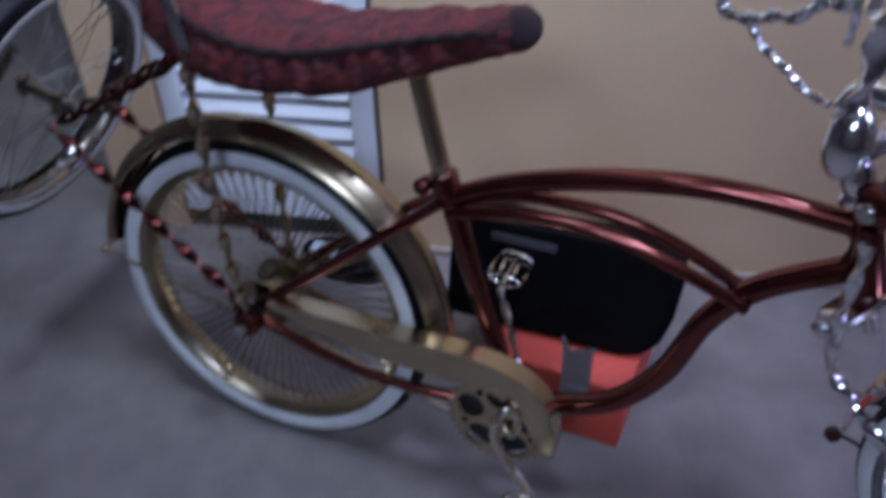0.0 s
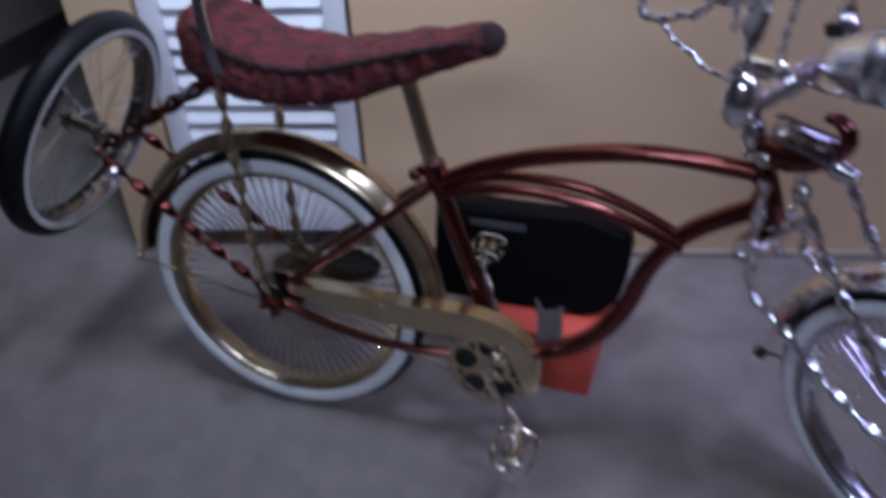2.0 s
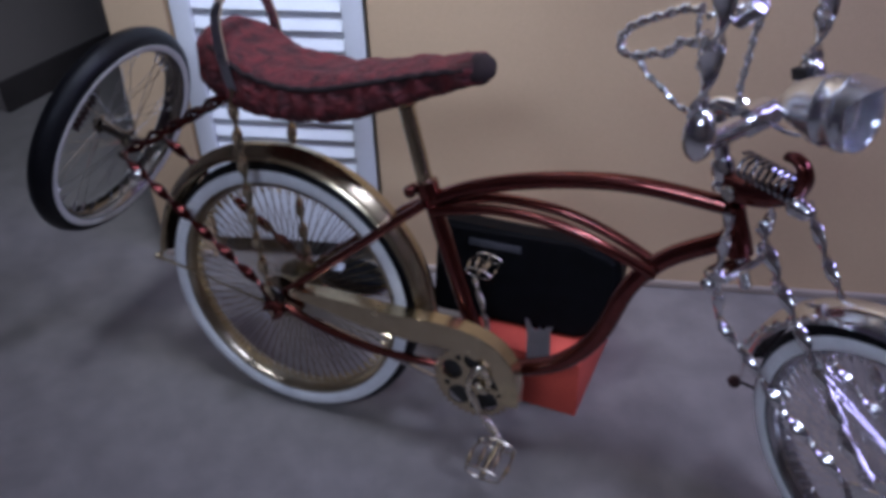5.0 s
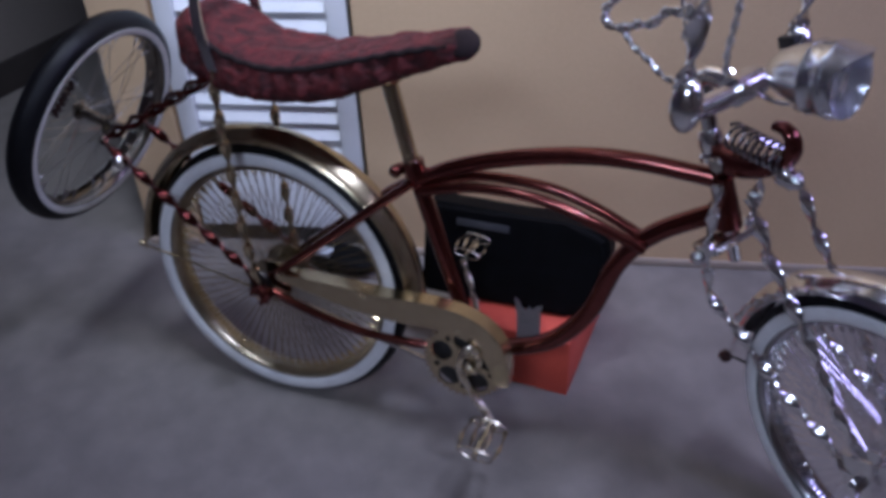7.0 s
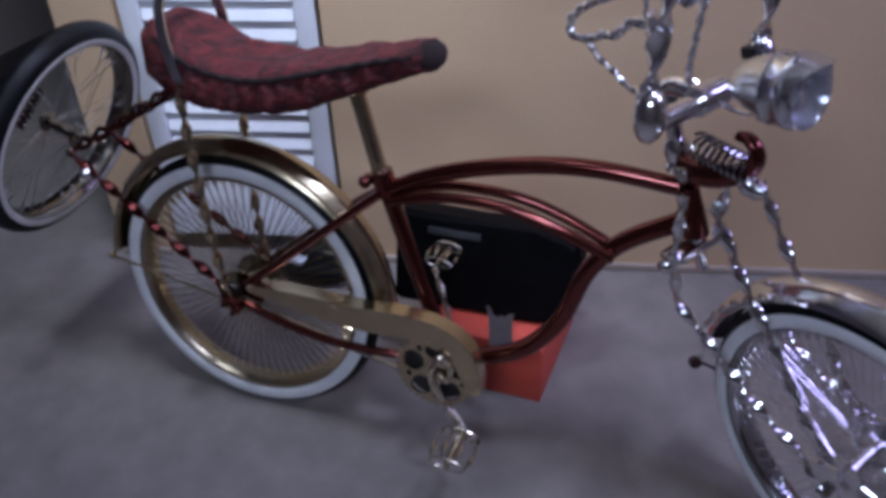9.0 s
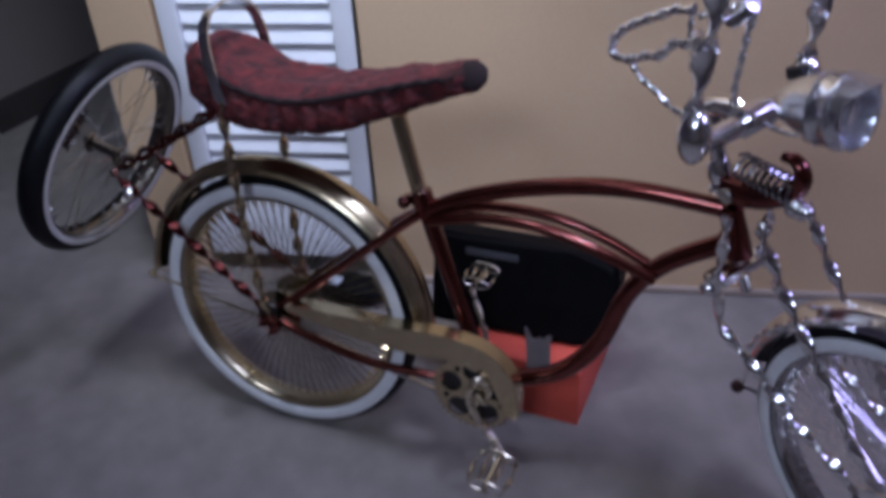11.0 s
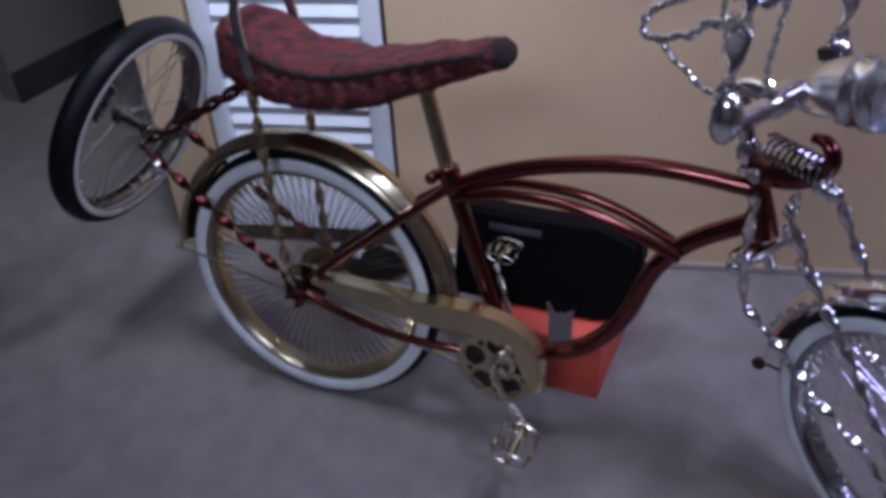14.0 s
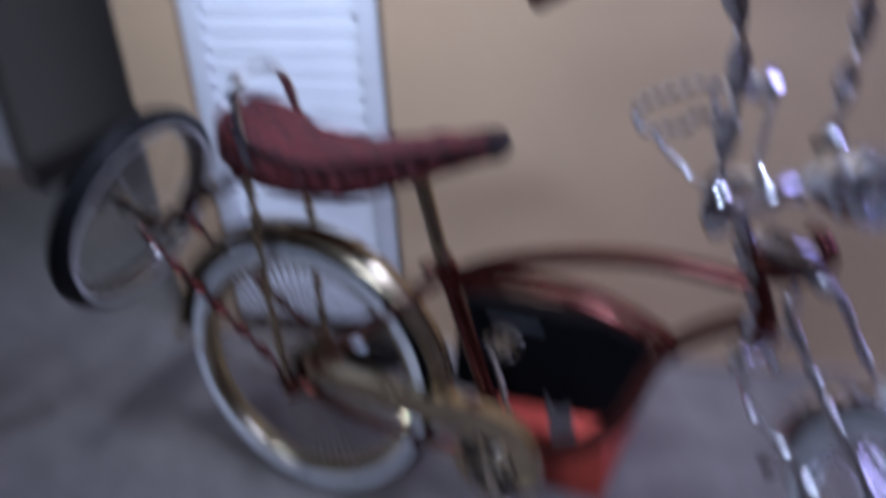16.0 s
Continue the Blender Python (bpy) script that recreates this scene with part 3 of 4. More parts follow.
add_ball(bm, B(-0.262, 0.056, 0.196), 0.012)
part("carrier_bolt", bm, chrome, bicycle, "bright chrome bolt")
sn = Vector((0.946, 0.0, -0.325)).normalized()
sx = Vector((0, 0, 1)).cross(sn).normalized()
sz = sx.cross(-sn).normalized()
spare_m = Matrix.Translation(B(SPARE.x, 0, SPARE.z)) @ Matrix((sn.cross(sz) * -1, -sn, sz)).transposed().to_4x4()
spare = wheel("spare_wheel", bicycle, spare_m, 0.200, (0.1672, 0.1782), 36, spare_rim, "small whitewall spare wheel carried behind the seat", white_mat=shaded_white, gauge=0.0006, spoke_mat=spoke_chrome, rim_r=0.1645, flange=0.019, hub_mat=spare_rim)

bm = bmesh.new()
for k in range(7):
    add_box(bm, (-0.012, -0.002, -0.0034), (0.012, 0.002, 0.0034), 0.001, Matrix.Translation((0.0, 0.0, 0.0105 * (k - 3))) @ Matrix.Rotation(radians(14), 4, "Y"))
add_box(bm, (-0.0012, -0.0035, -0.037), (0.0012, 0.0035, 0.037), 0.0008)
part("spoke_reflector", bm, dark_red, spare, "dark slatted reflector clipped between spokes", True, Matrix.Rotation(radians(42), 4, "Y") @ Matrix.Translation((-0.104, 0.006, 0.0)))

# drivetrain
bm = bmesh.new()
add_plate(bm, [(0.034, 0.036), (0.06, 0.041), (0.085, 0.043), (0.15, 0.043), (0.21, 0.041), (0.262, 0.043), (0.302, 0.046), (0.341, 0.044), (0.379, 0.037), (0.413, 0.019), (0.436, -0.008), (0.447, -0.046), (0.448, -0.080), (0.438, -0.084), (0.424, -0.080),
               (0.418, -0.056), (0.405, -0.030), (0.385, -0.011), (0.346, 0.003), (0.297, 0.000), (0.246, -0.001), (0.184, 0.004), (0.132, 0.013), (0.089, 0.020), (0.052, 0.027), (0.036, 0.030)], -0.066, -0.055)
part("chain_guard", bm, gold, bicycle, "gold-plated chain guard", True, Matrix.Translation((0, 0, Z0)))
bm = bmesh.new()
edge = spline([B(u, 0.053, v) for u, v in ((0.034, 0.038), (0.06, 0.043), (0.085, 0.045), (0.15, 0.045), (0.21, 0.043), (0.262, 0.045), (0.302, 0.048), (0.341, 0.046), (0.380, 0.039), (0.415, 0.021), (0.438, -0.007), (0.449, -0.045), (0.450, -0.080))], 50)
for p, q in zip(edge, edge[1:]):
    up_p = (q - p).cross(Vector((0, 1, 0))).normalized() * 0.002
    ring = [bm.verts.new(v) for v in (p + Vector((0, -0.014, 0)), q + Vector((0, -0.014, 0)), q + Vector((0, 0.016, 0)), p + Vector((0, 0.016, 0)))]
    ring2 = [bm.verts.new(v.co - up_p) for v in ring]
    bm.faces.new(ring)
    bm.faces.new(ring2[::-1])
    for k in (0, 2):
        bm.faces.new((ring[k], ring2[k], ring2[k + 1], ring[k + 1]))
bmesh.ops.remove_doubles(bm, verts=bm.verts[:], dist=0.0004)
part("chain_guard_flange", bm, gold, bicycle, "gold-plated rolled edge of the chain guard")
bm = bmesh.new()
RING = (0.367, -0.066)
RAYS, STEPS = 120, 18
radii = [0.010 + (0.0672 - 0.010) * k / STEPS for k in range(STEPS + 1)]


def pierced(r, a):
    """Five large round openings with a small one between each pair."""
    for k in range(5):
        big, small = 2 * math.pi * k / 5 + 0.30, 2 * math.pi * (k + 0.5) / 5 + 0.30
        if math.hypot(r * math.cos(a) - 0.0425 * math.cos(big), r * math.sin(a) - 0.0425 * math.sin(big)) < 0.0192:
            return True
        if math.hypot(r * math.cos(a) - 0.050 * math.cos(small), r * math.sin(a) - 0.050 * math.sin(small)) < 0.0055:
            return True
    return False


sides = [[[bm.verts.new((r * math.cos(2 * math.pi * k / RAYS), y, r * math.sin(2 * math.pi * k / RAYS))) for r in radii] for k in range(RAYS)] for y in (-0.002, 0.002)]
kept = {(k, n) for k in range(RAYS) for n in range(STEPS) if not pierced((radii[n] + radii[n + 1]) / 2, 2 * math.pi * (k + 0.5) / RAYS)}
for k, n in kept:
    q = (k + 1) % RAYS
    for g in sides:
        bm.faces.new((g[k][n], g[k][n + 1], g[q][n + 1], g[q][n]))
    for near, a, b in (((k, n - 1), (k, n), (q, n)), ((k, n + 1), (k, n + 1), (q, n + 1)), (((k - 1) % RAYS, n), (k, n), (k, n + 1)), ((q, n), (q, n), (q, n + 1))):
        if near not in kept:
            bm.faces.new((sides[0][a[0]][a[1]], sides[0][b[0]][b[1]], sides[1][b[0]][b[1]], sides[1][a[0]][a[1]]))
bmesh.ops.delete(bm, geom=[v for v in bm.verts if not v.link_faces], context="VERTS")
for i in range(36):
    add_box(bm, (0.0662, -0.0012, -0.0026), (0.0722, 0.0012, 0.0026), 0.0, Matrix.Rotation(2 * math.pi * i / 36, 4, "Y"))
part("chainring", bm, gold, bicycle, "gold-plated chainring", True, Matrix.Translation(B(RING[0], 0.044, RING[1])))
# Added disc, no known part: it makes the chainring openings look dark.
bm = bmesh.new()
add_lathe(bm, [(0.0, -0.0015), (0.058, -0.0015), (0.060, 0.0), (0.058, 0.0015), (0.0, 0.0015)], 40, False)
part("ring_backing", bm, black_plastic, bicycle, "dark disc added to darken the chainring openings", True, Matrix.Translation(B(RING[0], 0.036, RING[1])))
bm = bmesh.new()
for v0, v1 in ((0.016, RING[1] + 0.042), (-0.016, RING[1] - 0.042)):
    sweep(bm, [B(0.0, 0.033, v0), B(RING[0], 0.033, v1)], lambda i, s: [(0.0032, 0.003), (0.0032, -0.003), (-0.0032, -0.003), (-0.0032, 0.003)])
part("chain", bm, dull_chrome, bicycle, "dull steel chain")


def crank(sign):
    w = 1 if sign > 0 else -1
    c = RING
    if sign > 0:
        end, scale, turn = (0.434, -0.130), 0.86, 8
        pts = [B(0.372, 0.048, -0.066), B(0.390, 0.058, -0.072), B(0.399, 0.065, -0.040), B(0.386, 0.074, -0.014), B(0.373, 0.079, -0.032), B(0.374, 0.082, -0.056), B(0.390, 0.086, -0.084), B(0.410, 0.090, -0.106), B(end[0], 0.096, end[1])]
        twist_part("crank", pts, 0.0125, 0.0088, 0.060, crank_metal, bicycle, "gold twisted crank arm, lamp reflection put into its colour")
    else:
        end, scale, turn = (0.312, 0.042), 0.70, 8
        pts = [B(c[0], -0.052, c[1]), B(0.350, -0.070, -0.045), B(0.330, -0.085, 0.004), B(0.311, -0.098, 0.040)]
        twist_part("crank", pts, 0.011, 0.007, 0.040, crank_metal, bicycle, "gold twisted crank arm, lamp reflection put into its colour")
    pedal_at = Matrix.Translation(B(end[0], w * 0.144, end[1])) @ Matrix.Rotation(radians(turn), 4, "Y") @ Matrix.Scale(scale, 4)
    bm = bmesh.new()
    sweep(bm, [Vector((0, -0.046, 0)), Vector((0, 0.046, 0))], lambda i, s: circle(0.006, 10))
    metal = pedal_metal
    ped = part("pedal", bm, metal, bicycle, "twisted metal cage pedal", True, pedal_at)
    for y in (-0.042, 0.042):
        bm = bmesh.new()
        rings = []
        for a in range(20):
            t0 = 2 * math.pi * a / 20
            p0, q0 = math.cos(t0), math.sin(t0)
            rings.append([bm.verts.new(((0.034 + p) * p0, y + q, (0.012 + p) * q0)) for p, q in circle(0.0022, 6)])
        for a in range(20):
            r0, r1 = rings[a], rings[(a + 1) % 20]
            for k in range(6):
                bm.faces.new((r0[k], r0[(k + 1) % 6], r1[(k + 1) % 6], r1[k]))
        part("end_plate", bm, metal, ped)
    for x in (-0.033, -0.013, 0.013, 0.033):
        bow = 0.010 if abs(x) < 0.02 else 0.0
        twist_part("cage_bar", [(x, -0.042, bow * 0.8), (x * 1.12, 0.0, bow * 1.6), (x, 0.042, bow * 0.8)], 0.0085, 0.0035, 0.055, metal, ped)


crank(1)
crank(-1)
# stand behind the bottom bracket
tube_part("kick_stand", [B(0.40, -0.03, -0.060), B(0.36, -0.07, -0.12), B(0.28, -0.155, -0.228)], 0.007, chrome, bicycle, 14, 10, "chrome kick stand")
# ---- front end ----
# steered frame: x ahead of the steering axis, y left, z up along the axis, from the fork crown
axis = Vector((-0.273, 0, 0.962)).normalized()
f0, steer = Vector((axis.z, 0, -axis.x)), radians(36)
ahead = f0 * math.cos(steer) + Vector((0, -1, 0)) * math.sin(steer)
port = axis.cross(ahead)
STEER = Matrix.Translation(B(0.70, 0, 0.30)) @ Matrix((ahead, port, axis)).transposed().to_4x4()


def S(x, y, z):
    return STEER @ Vector((x, y, z))


WX, WY, WZ = 0.2248, 0.0414, -0.3823
LEG_Y = 0.027
fn = Vector((-0.5997, -0.7773, -0.1900)).normalized()
fz = (axis - fn * axis.dot(fn)).normalized()
front_m = Matrix.Translation(S(WX, WY, WZ)) @ Matrix(((-fn).cross(fz), -fn, fz)).transposed().to_4x4()
wheel("front_wheel", bicycle, front_m, 0.2505, (0.2170, 0.2368), 140, rim_silver, "chrome front wheel with many spokes", gauge=0.0007, rim_r=0.2100, spoke_mat=spoke_chrome)
fender("front_fender", bicycle, front_m, 0.281, (28, 160), chrome)
for y in (-1, 1):
    yy = LEG_Y + y * 0.060
    twist_part("fork_leg", [S(0.060, y * 0.042, 0.026), S(0.046, y * 0.044, -0.020), S(0.024, y * 0.044, -0.078), S(0.010, yy, -0.122), S(0.008, yy, -0.158), S(0.049, yy, -0.200), S(0.084, yy, -0.244), S(0.124, yy, -0.284), S(0.176, yy, -0.325), S(WX - 0.006, yy, WZ + 0.010)], 0.0160, 0.0068, 0.054, chrome, bicycle, "twisted chrome fork leg")
    ys = 0.010 + y * 0.044
    twist_part("fork_strut", [S(0.102, ys, 0.014), S(0.111, ys, -0.012), S(0.126, ys, -0.067), S(0.146, ys, -0.119), S(0.169, ys, -0.172), S(0.188, ys, -0.226), S(0.206, ys, -0.282), S(WX - 0.006, WY + y * 0.052, WZ + 0.03)], 0.0160, 0.0068, 0.054, chrome, bicycle, "twisted chrome fork strut")
    bm = bmesh.new()
    add_plate(bm, [(-0.02, -0.012), (0.02, -0.012), (0.024, 0.05), (-0.02, 0.045)], -0.002, 0.002)
    part("fork_rocker", bm, chrome, bicycle, "chrome fork rocker plate", False, STEER @ Matrix.Translation((WX, yy, WZ)))
    bm = bmesh.new()
    add_lathe(bm, [(0.0, -0.008), (0.009, -0.008), (0.010, -0.004), (0.010, 0.004), (0.009, 0.008), (0.0, 0.008)], 6, False)
    part("axle_nut", bm, chrome, bicycle, "chrome nut", True, STEER @ Matrix.Translation((WX, LEG_Y + y * 0.068, WZ)))
bm = bmesh.new()
sweep(bm, [S(WX, LEG_Y - 0.068, WZ), S(WX, WY + 0.066, WZ)], lambda i, s: circle(0.005, 8))
part("front_axle", bm, chrome, bicycle, "chrome axle")
twist_part("fender_trim", [front_m @ Vector((0.281 * math.cos(radians(a)), -0.034, 0.281 * math.sin(radians(a)) - 0.014)) for a in (142, 132, 122, 112, 102)], 0.010, 0.004, 0.03, chrome, bicycle, "thin twisted chrome rod along the fender")
bm = bmesh.new()
add_box(bm, (0.004, -0.050, -0.082), (0.044, 0.050, -0.067), 0.006, STEER)
sweep(bm, [S(0.027, 0, -0.057), S(0.032, 0, -0.110)], lambda i, s: circle(0.0085, 12))
add_ball(bm, S(0.010, -0.045, -0.090), 0.0125)
add_ball(bm, S(0.010, 0.045, -0.090), 0.0125)
part("fork_crown", bm, chrome, bicycle, "chrome fork crown with domed bolts")
bm = bmesh.new()
sweep(bm, [S(0.026, 0, -0.056), S(0.034, 0, 0.016)], lambda i, s: circle(0.0215 - 0.0105 * i, 16))
part("lower_cup", bm, candy, bicycle, "dark red lower head cup")
bm = bmesh.new()
add_lathe(bm, [(0.0, -0.022), (0.018, -0.022), (0.019, -0.014), (0.015, -0.008), (0.017, 0.0), (0.017, 0.012), (0.014, 0.022), (0.0, 0.022)], 20, False)
part("upper_cup", bm, chrome, bicycle, "chrome head cup", True, STEER @ Matrix.Translation((0.018, 0, 0.062)) @ Matrix.Rotation(radians(90), 4, "X"))
bm = bmesh.new()
add_lathe(bm, [(0.0, -0.005), (0.009, -0.005), (0.010, -0.002), (0.010, 0.004), (0.0, 0.006)], 20, False)
part("fender_reflector", bm, dark_red, bicycle, "small dark red round reflector", True, STEER @ Matrix.Translation((-0.040, 0.024, -0.312)) @ Matrix.Rotation(radians(60), 4, "Z"))
tube_part("reflector_stalk", [S(-0.036, 0.028, -0.312), S(-0.020, 0.030, -0.313), S(-0.004, 0.030, -0.314)], 0.0022, dark_steel, bicycle, 8, 8, "dark steel reflector stalk")
# spring and its curled red cradle
cradle = [S(0.030, 0, 0.046), S(0.052, 0, 0.042), S(0.080, 0, 0.040), S(0.108, 0, 0.044), S(0.132, 0, 0.054), S(0.147, 0, 0.070), S(0.149, 0, 0.087), S(0.140, 0, 0.099), S(0.125, 0, 0.101)]
bm = bmesh.new()
cr = spline(cradle, 48)
sweep(bm, cr, lambda i, s: [((0.0190 - 0.0140 * (i / 47) ** 1.2) * a, 0.022 * b * (1 - 0.68 * (i / 47) ** 1.2)) for a, b in [(math.copysign(abs(p) ** 0.7, p), math.copysign(abs(q) ** 0.7, q)) for p, q in circle(1.0, 16)]])
part("spring_cradle", bm, candy, bicycle, "dark red curled spring cradle")
bm = bmesh.new()
add_lathe(bm, [(0.0, -0.003), (0.009, -0.003), (0.011, -0.001), (0.011, 0.003), (0.0, 0.003)], 20, False)
part("pivot_washer", bm, dull_chrome, bicycle, "dull chrome pivot washer", True, STEER @ Matrix.Translation((0.043, -0.0225, 0.044)))
bm = bmesh.new()
coil = []
TURNS = 9
for i in range(TURNS * 18 + 1):
    a = 2 * math.pi * i / 18
    f = i / (TURNS * 18)
    coil.append(S(0.056 + 0.084 * f, 0.0205 * math.sin(a), 0.080 - 0.026 * f + 0.0145 * math.cos(a)))
sweep(bm, coil, lambda i, s: circle(0.0027, 8))
part("fork_spring", bm, spring_dark_chrome, bicycle, "chrome coil spring")
bm = bmesh.new()
sweep(bm, [S(0.138, -0.006, 0.040), S(0.152, -0.006, 0.034)], lambda i, s: circle(0.0135, 12))
add_ball(bm, S(0.138, -0.006, 0.040), 0.0150)
add_ball(bm, S(0.153, -0.006, 0.034), 0.0135, (0.8, 0.8, 0.8))
part("cradle_bolt", bm, chrome, bicycle, "chrome bolt with a domed nut")
bm = bmesh.new()
add_ball(bm, S(0.100, -0.022, 0.011), 0.0095)
part("cradle_bolt", bm, chrome, bicycle, "chrome bolt with a domed nut")
# stem, handlebar
tube_part("stem_post", [S(0.018, 0, 0.06), S(0.020, 0, 0.145)], 0.0115, chrome, bicycle, 6, 14)
bm = bmesh.new()
add_tube(bm, [S(0.006, 0, 0.140), S(0.03, 0, 0.158), S(0.085, 0, 0.148)], 0.014, 14, 12)
sweep(bm, [S(0.085, -0.022, 0.148), S(0.085, 0.022, 0.148)], lambda i, s: circle(0.020, 16))
part("gooseneck", bm, chrome, bicycle, "chrome gooseneck stem")
bar = tube_part("handlebar", [S(0.085, -0.100, 0.172), S(0.085, -0.088, 0.150), S(0.085, 0.0, 0.146), S(0.085, 0.088, 0.150), S(0.085, 0.100, 0.172)], 0.0140, chrome, bicycle, 30, 14, "tall twisted chrome handlebar")
for y in (-1, 1):
    bm = bmesh.new()
    add_ball(bm, S(0.085, y * 0.098, 0.160), 0.026, (0.8, 0.8, 1.35))
    part("bar_knuckle", bm, chrome, bar, "swollen chrome bend")
    twist_part("riser", [S(0.086, y * 0.100, 0.180), S(0.110, y * 0.098, 0.235), S(0.150, y * 0.098, 0.320), S(0.172, y * 0.110, 0.40), S(0.165, y * 0.125, 0.450), S(0.13, y * 0.14, 0.475), S(0.06, y * 0.15, 0.470)], 0.026, 0.010, 0.078, chrome, bar, "thick twisted chrome riser")
    tube_part("grip", [S(0.06, y * 0.15, 0.470), S(-0.10, y * 0.155, 0.436)], 0.0155, velvet, bar, 8, 14, "dark red grip")
    loop = [S(0.069, y * 0.05, 0.297), S(0.036, y * 0.05, 0.298), S(0.011, y * 0.05, 0.292), S(-0.027, y * 0.05, 0.284), S(-0.060, y * 0.05, 0.274), S(-0.086, y * 0.05, 0.257), S(-0.084, y * 0.05, 0.240), S(-0.057, y * 0.05, 0.235), S(-0.023, y * 0.05, 0.241), S(-0.003, y * 0.05, 0.241), S(0.015, y * 0.05, 0.251), S(0.032, y * 0.05, 0.259), S(0.050, y * 0.05, 0.256), S(0.071, y * 0.05, 0.266), S(0.104, y * 0.09, 0.270)]
    if y < 0:
        twist_part("twisted_loop", loop, 0.0140, 0.0088, 0.027, bead_chrome, bar, "thin twisted chrome loop", 0.0, 0.0025)
        twist_part("loop_brace", [S(0.066, y * 0.05, 0.298), S(0.056, y * 0.05, 0.272), S(0.059, y * 0.05, 0.255), S(0.054, y * 0.05, 0.240), S(0.048, y * 0.05, 0.222)], 0.008, 0.0052, 0.019, bead_chrome, bar, "thin twisted chrome brace", 0.0, 0.0022)
        bm = bmesh.new()
        prof = [(0.0, -0.024)]
        for k in range(6):
            prof += [(0.013, -0.023 + 0.008 * k), (0.0145, -0.020 + 0.008 * k), (0.0115, -0.0165 + 0.008 * k)]
        add_lathe(bm, prof + [(0.0, 0.024)], 20, False)
        part("clamp", bm, chrome, bar, "ridged chrome clamp", True, STEER @ Matrix.Translation((0.141, -0.055, 0.295)) @ Matrix.Scale(0.85, 4) @ Matrix.Rotation(radians(-90), 4, "Z") @ Matrix.Rotation(radians(27), 4, "X"))
        twist_part("loop_brace", [S(-0.060, y * 0.05, 0.238), S(-0.045, y * 0.05, 0.212), S(-0.020, y * 0.05, 0.193), S(0.001, y * 0.05, 0.174), S(0.029, y * 0.05, 0.164)], 0.009, 0.0058, 0.021, bead_chrome, bar, "thin twisted chrome brace", 0.0, 0.0022)
        twist_part("loop_brace", [S(0.112, y * 0.09, 0.30), S(0.156, -0.05, 0.303), S(0.140, -0.05, 0.268), S(0.126, -0.05, 0.237), S(0.112, -0.05, 0.208), S(0.100, -0.045, 0.180)], 0.009, 0.0058, 0.021, bead_chrome, bar, "thin twisted chrome brace", 0.0, 0.0022)


# bullet headlight
def headlight():
    m = STEER @ Matrix.Translation((0.206, 0.008, 0.163)) @ Matrix.Scale(0.86, 4) @ Matrix.Rotation(radians(-87), 4, "Z") @ Matrix.Rotation(radians(-6), 4, "X")
    bm = bmesh.new()
    add_lathe(bm, [(0.0, -0.098), (0.016, -0.092), (0.030, -0.076), (0.040, -0.052), (0.0475, -0.030), (0.0495, -0.026), (0.0510, -0.022), (0.0495, -0.018), (0.0505, 0.000), (0.0525, 0.003), (0.0525, 0.008), (0.0500, 0.011), (0.0500, 0.022), (0.047, 0.025), (0.044, 0.022), (0.036, 0.008), (0.022, -0.004), (0.0, -0.010)], 36, False)
    head = part("headlight", bm, lamp_chrome, bicycle, "chrome bullet headlight with a visor", True, m)
    bm = bmesh.new()
    add_lathe(bm, [(0.0, 0.040), (0.02, 0.037), (0.036, 0.031), (0.047, 0.0255), (0.0, 0.0255)], 32, False)
    glass, gt, gp = nodes_of("lamp_glass")
    gp.inputs["Transmission Weight"].default_value, gp.inputs["Roughness"].default_value, gp.inputs["IOR"].default_value = 0.95, 0.06, 1.3
    gp.inputs["Base Color"].default_value = (0.85, 0.87, 0.9, 1)
    part("lens", bm, glass, head, "clear ribbed lens")
    bm = bmesh.new()
    vis = []
    for i in range(13):
        a = radians(20 + 140 * i / 12)
        reach = 0.006 + 0.028 * math.sin(radians(180 * i / 12)) ** 1.5
        vis.append([bm.verts.new((r * math.cos(a), y, r * math.sin(a))) for r, y in ((0.0530, 0.012), (0.0530 - 0.25 * reach, 0.018 + reach), (0.0515 - 0.25 * reach, 0.018 + reach), (0.0515, 0.012))])
    for r0, r1 in zip(vis, vis[1:]):
        for j in range(4):
            bm.faces.new((r0[j], r0[(j + 1) % 4], r1[(j + 1) % 4], r1[j]))
    bm.faces.new(vis[0][::-1])
    bm.faces.new(vis[-1])
    part("visor", bm, lamp_chrome, head, "chrome visor")
    bm = bmesh.new()
    add_tube(bm, [(0, -0.05, -0.04), (0.004, -0.08, -0.045), (0.006, -0.13, -0.03), (0.004, -0.16, -0.010)], 0.004, 14, 8)
    add_ball(bm, (0.0, -0.045, -0.045), 0.012, (1, 1.4, 0.7))
    part("bracket", bm, chrome, head, "dark chrome lamp bracket")


headlight()
bm = bmesh.new()
add_box(bm, (-0.013, -0.013, -0.008), (0.013, 0.013, 0.008), 0.003, STEER @ Matrix.Translation((0.088, 0.090, 0.176)))
part("rubber_block", bm, black_plastic, bicycle, "black rubber block")

# ---- box and bag behind the bicycle ----
BOX_TURN = radians(-15.5)
box_m = Matrix.Translation((0.526, 0.008, 0.0)) @ Matrix.Rotation(BOX_TURN, 4, "Z")
carton = thing("carton", box_m, "low orange cardboard box lying on the carpet", "box")
box_part("tray", (-0.22, 0.002, 0.0), (-0.002, 0.248, 0.070), orange_mat, carton, 0.002)
box_part("lid", (-0.222, 0.0, 0.016), (0.0, 0.25, 0.130), orange_mat, carton, 0.004)


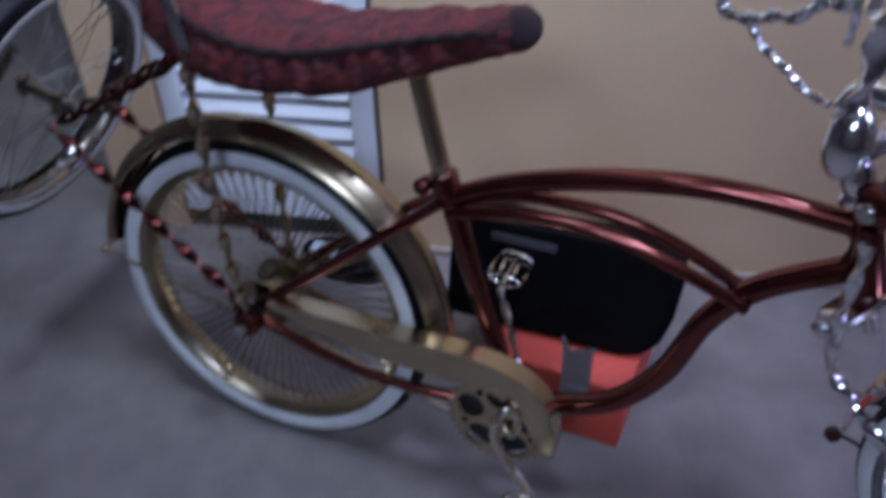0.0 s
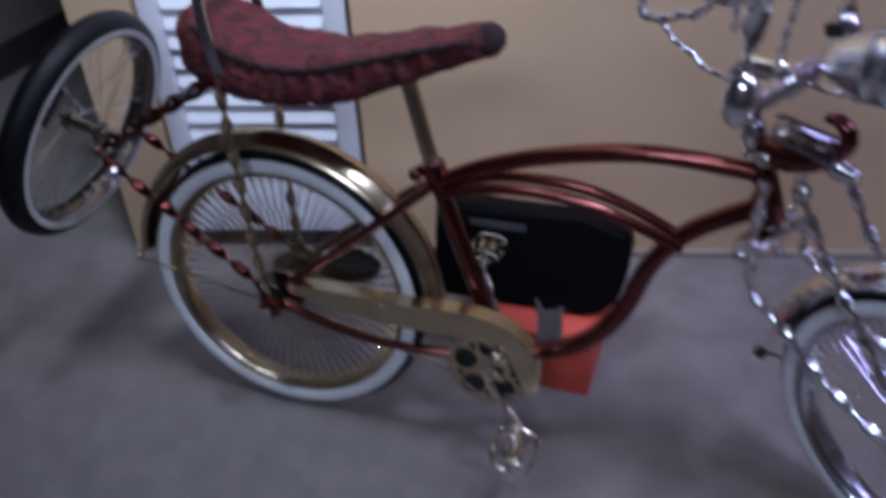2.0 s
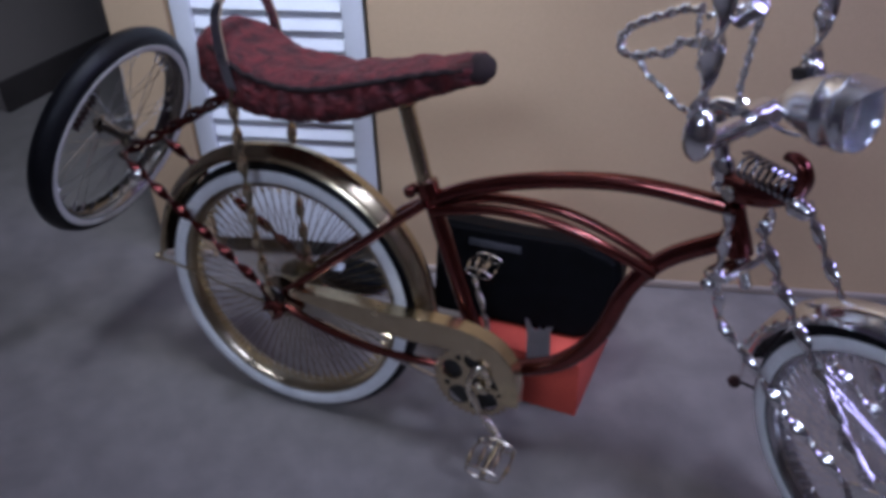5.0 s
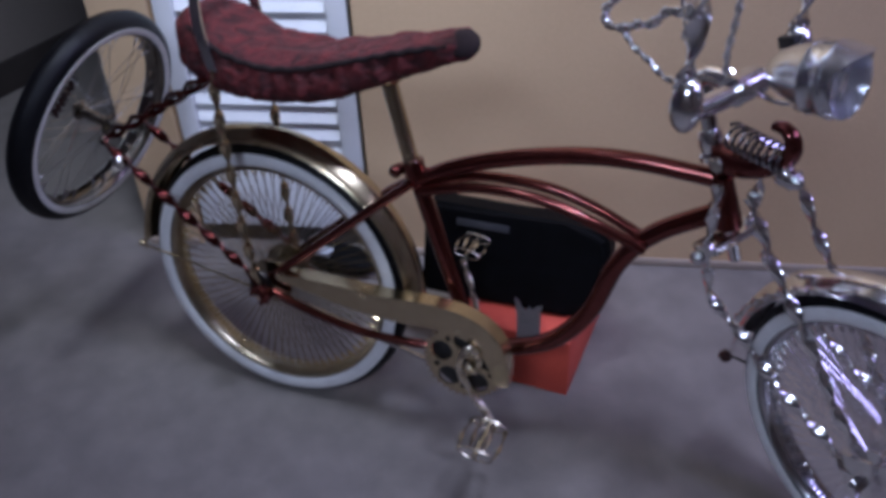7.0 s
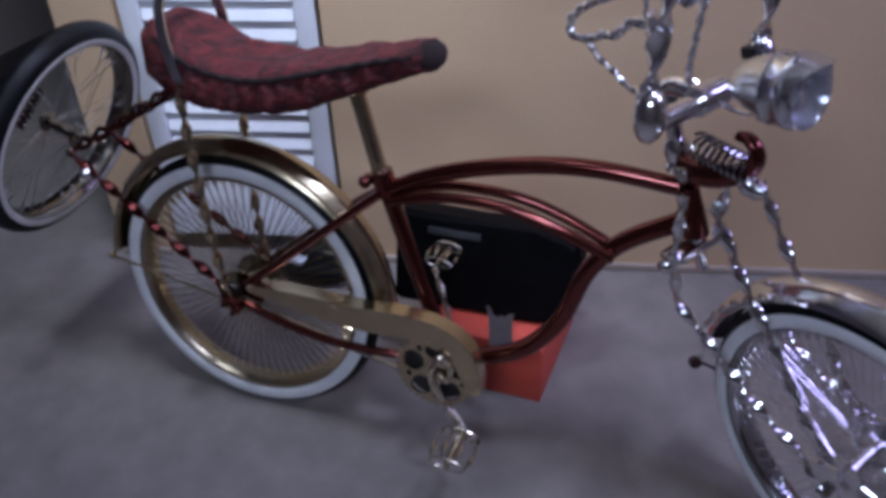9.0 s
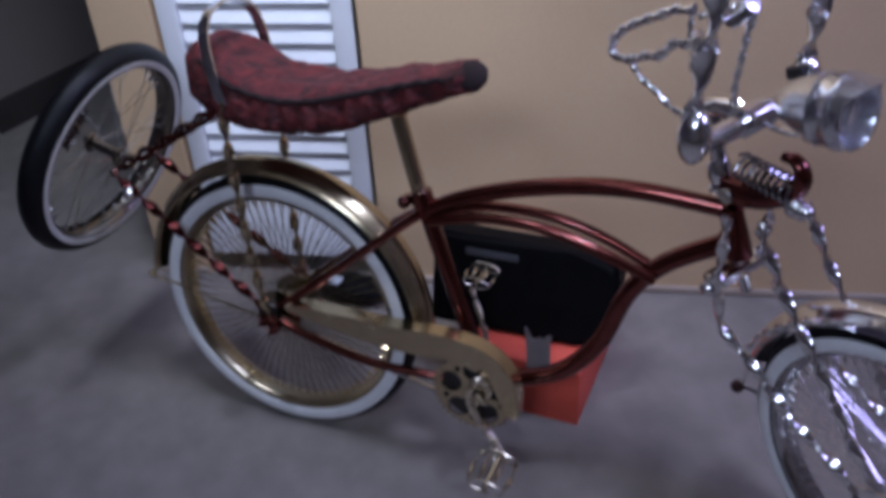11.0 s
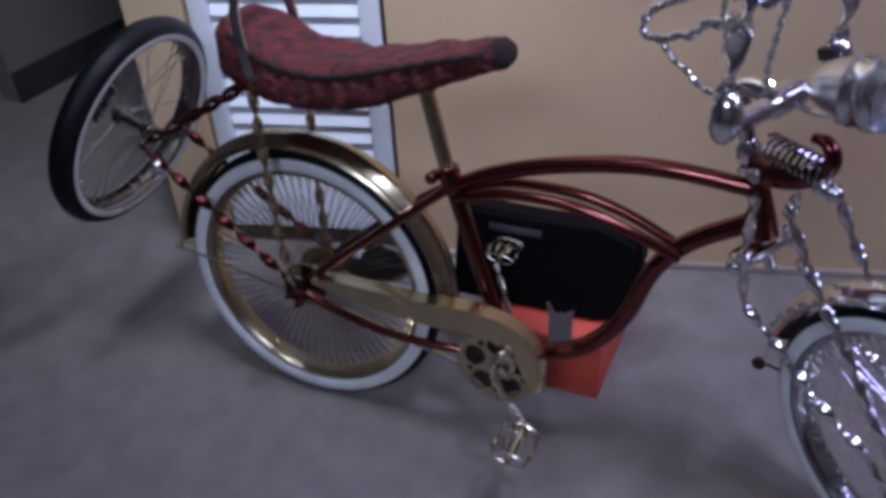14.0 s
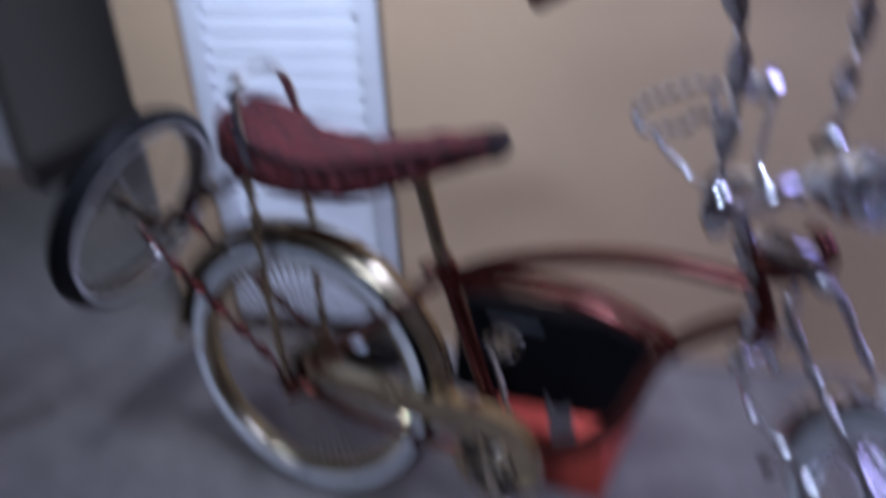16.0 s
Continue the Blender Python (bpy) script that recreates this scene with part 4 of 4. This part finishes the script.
def bag():
    m = Matrix.Translation((0.40, 0.098, 0.134)) @ Matrix.Rotation(math.atan2(-0.059, 0.26), 4, "Z") @ Matrix.Rotation(radians(-15), 4, "X")
    case = thing("carrying_case", m, "black vinyl carrying case leaning back on the orange box", "bag")
    bm = bmesh.new()
    out = [(-0.165, 0.010), (-0.155, 0.0), (0.115, 0.0), (0.145, 0.010), (0.168, 0.035), (0.181, 0.08), (0.185, 0.135), (0.178, 0.165), (0.155, 0.174), (0.10, 0.182), (-0.155, 0.184), (-0.166, 0.174)]
    add_plate(bm, out, 0.0, 0.075)
    bmesh.ops.bevel(bm, geom=[e for e in bm.edges if abs(e.verts[0].co.y - e.verts[1].co.y) < 1e-6], offset=0.012, segments=3, affect="EDGES")
    part("body", bm, leather, case)
    tube_part("piping", [(x, 0.004, z) for x, z in ((-0.155, 0.174), (0.0, 0.175), (0.10, 0.173), (0.150, 0.165), (0.170, 0.150), (0.174, 0.12))], 0.0028, leather, case, 30, 8)
    box_part("name_strip", (-0.10, -0.003, 0.148), (0.0, 0.001, 0.161), grey_plastic, case, 0.001, "dull grey strip")


bag()

strap = thing("metal_strap", Matrix.Translation((0.4515, 0.0262, 0.098)) @ Matrix.Rotation(BOX_TURN, 4, "Z"), "torn grey metal strap standing up from the orange box", "strap")
bm = bmesh.new()
add_plate(bm, [(-0.021, 0.0), (-0.022, 0.074), (-0.026, 0.116), (-0.020, 0.112), (-0.013, 0.096), (-0.005, 0.092), (0.000, 0.101), (0.006, 0.096), (0.014, 0.106), (0.025, 0.110), (0.021, 0.096), (0.022, 0.046), (0.022, 0.0)], -0.003, 0.0)
part("upright", bm, grey_steel, strap, "", False)
box_part("foot", (-0.019, -0.0048, 0.003), (0.020, -0.0031, 0.020), grey_steel, strap, 0.0005)

pouch_m = Matrix.Translation((0.02, 0.36, 0.0)) @ Matrix.Rotation(radians(-14), 4, "Z")
pouch = thing("pouch", pouch_m, "black pouch with a pale label on the carpet", "pouch")
bm = bmesh.new()
add_ball(bm, (0.0, 0.0, 0.028), 0.05, (1.9, 0.9, 0.56))
part("body", bm, leather, pouch)
box_part("label", (-0.06, -0.03, 0.050), (-0.01, -0.005, 0.057), white_card, pouch, 0.001, "pale label")
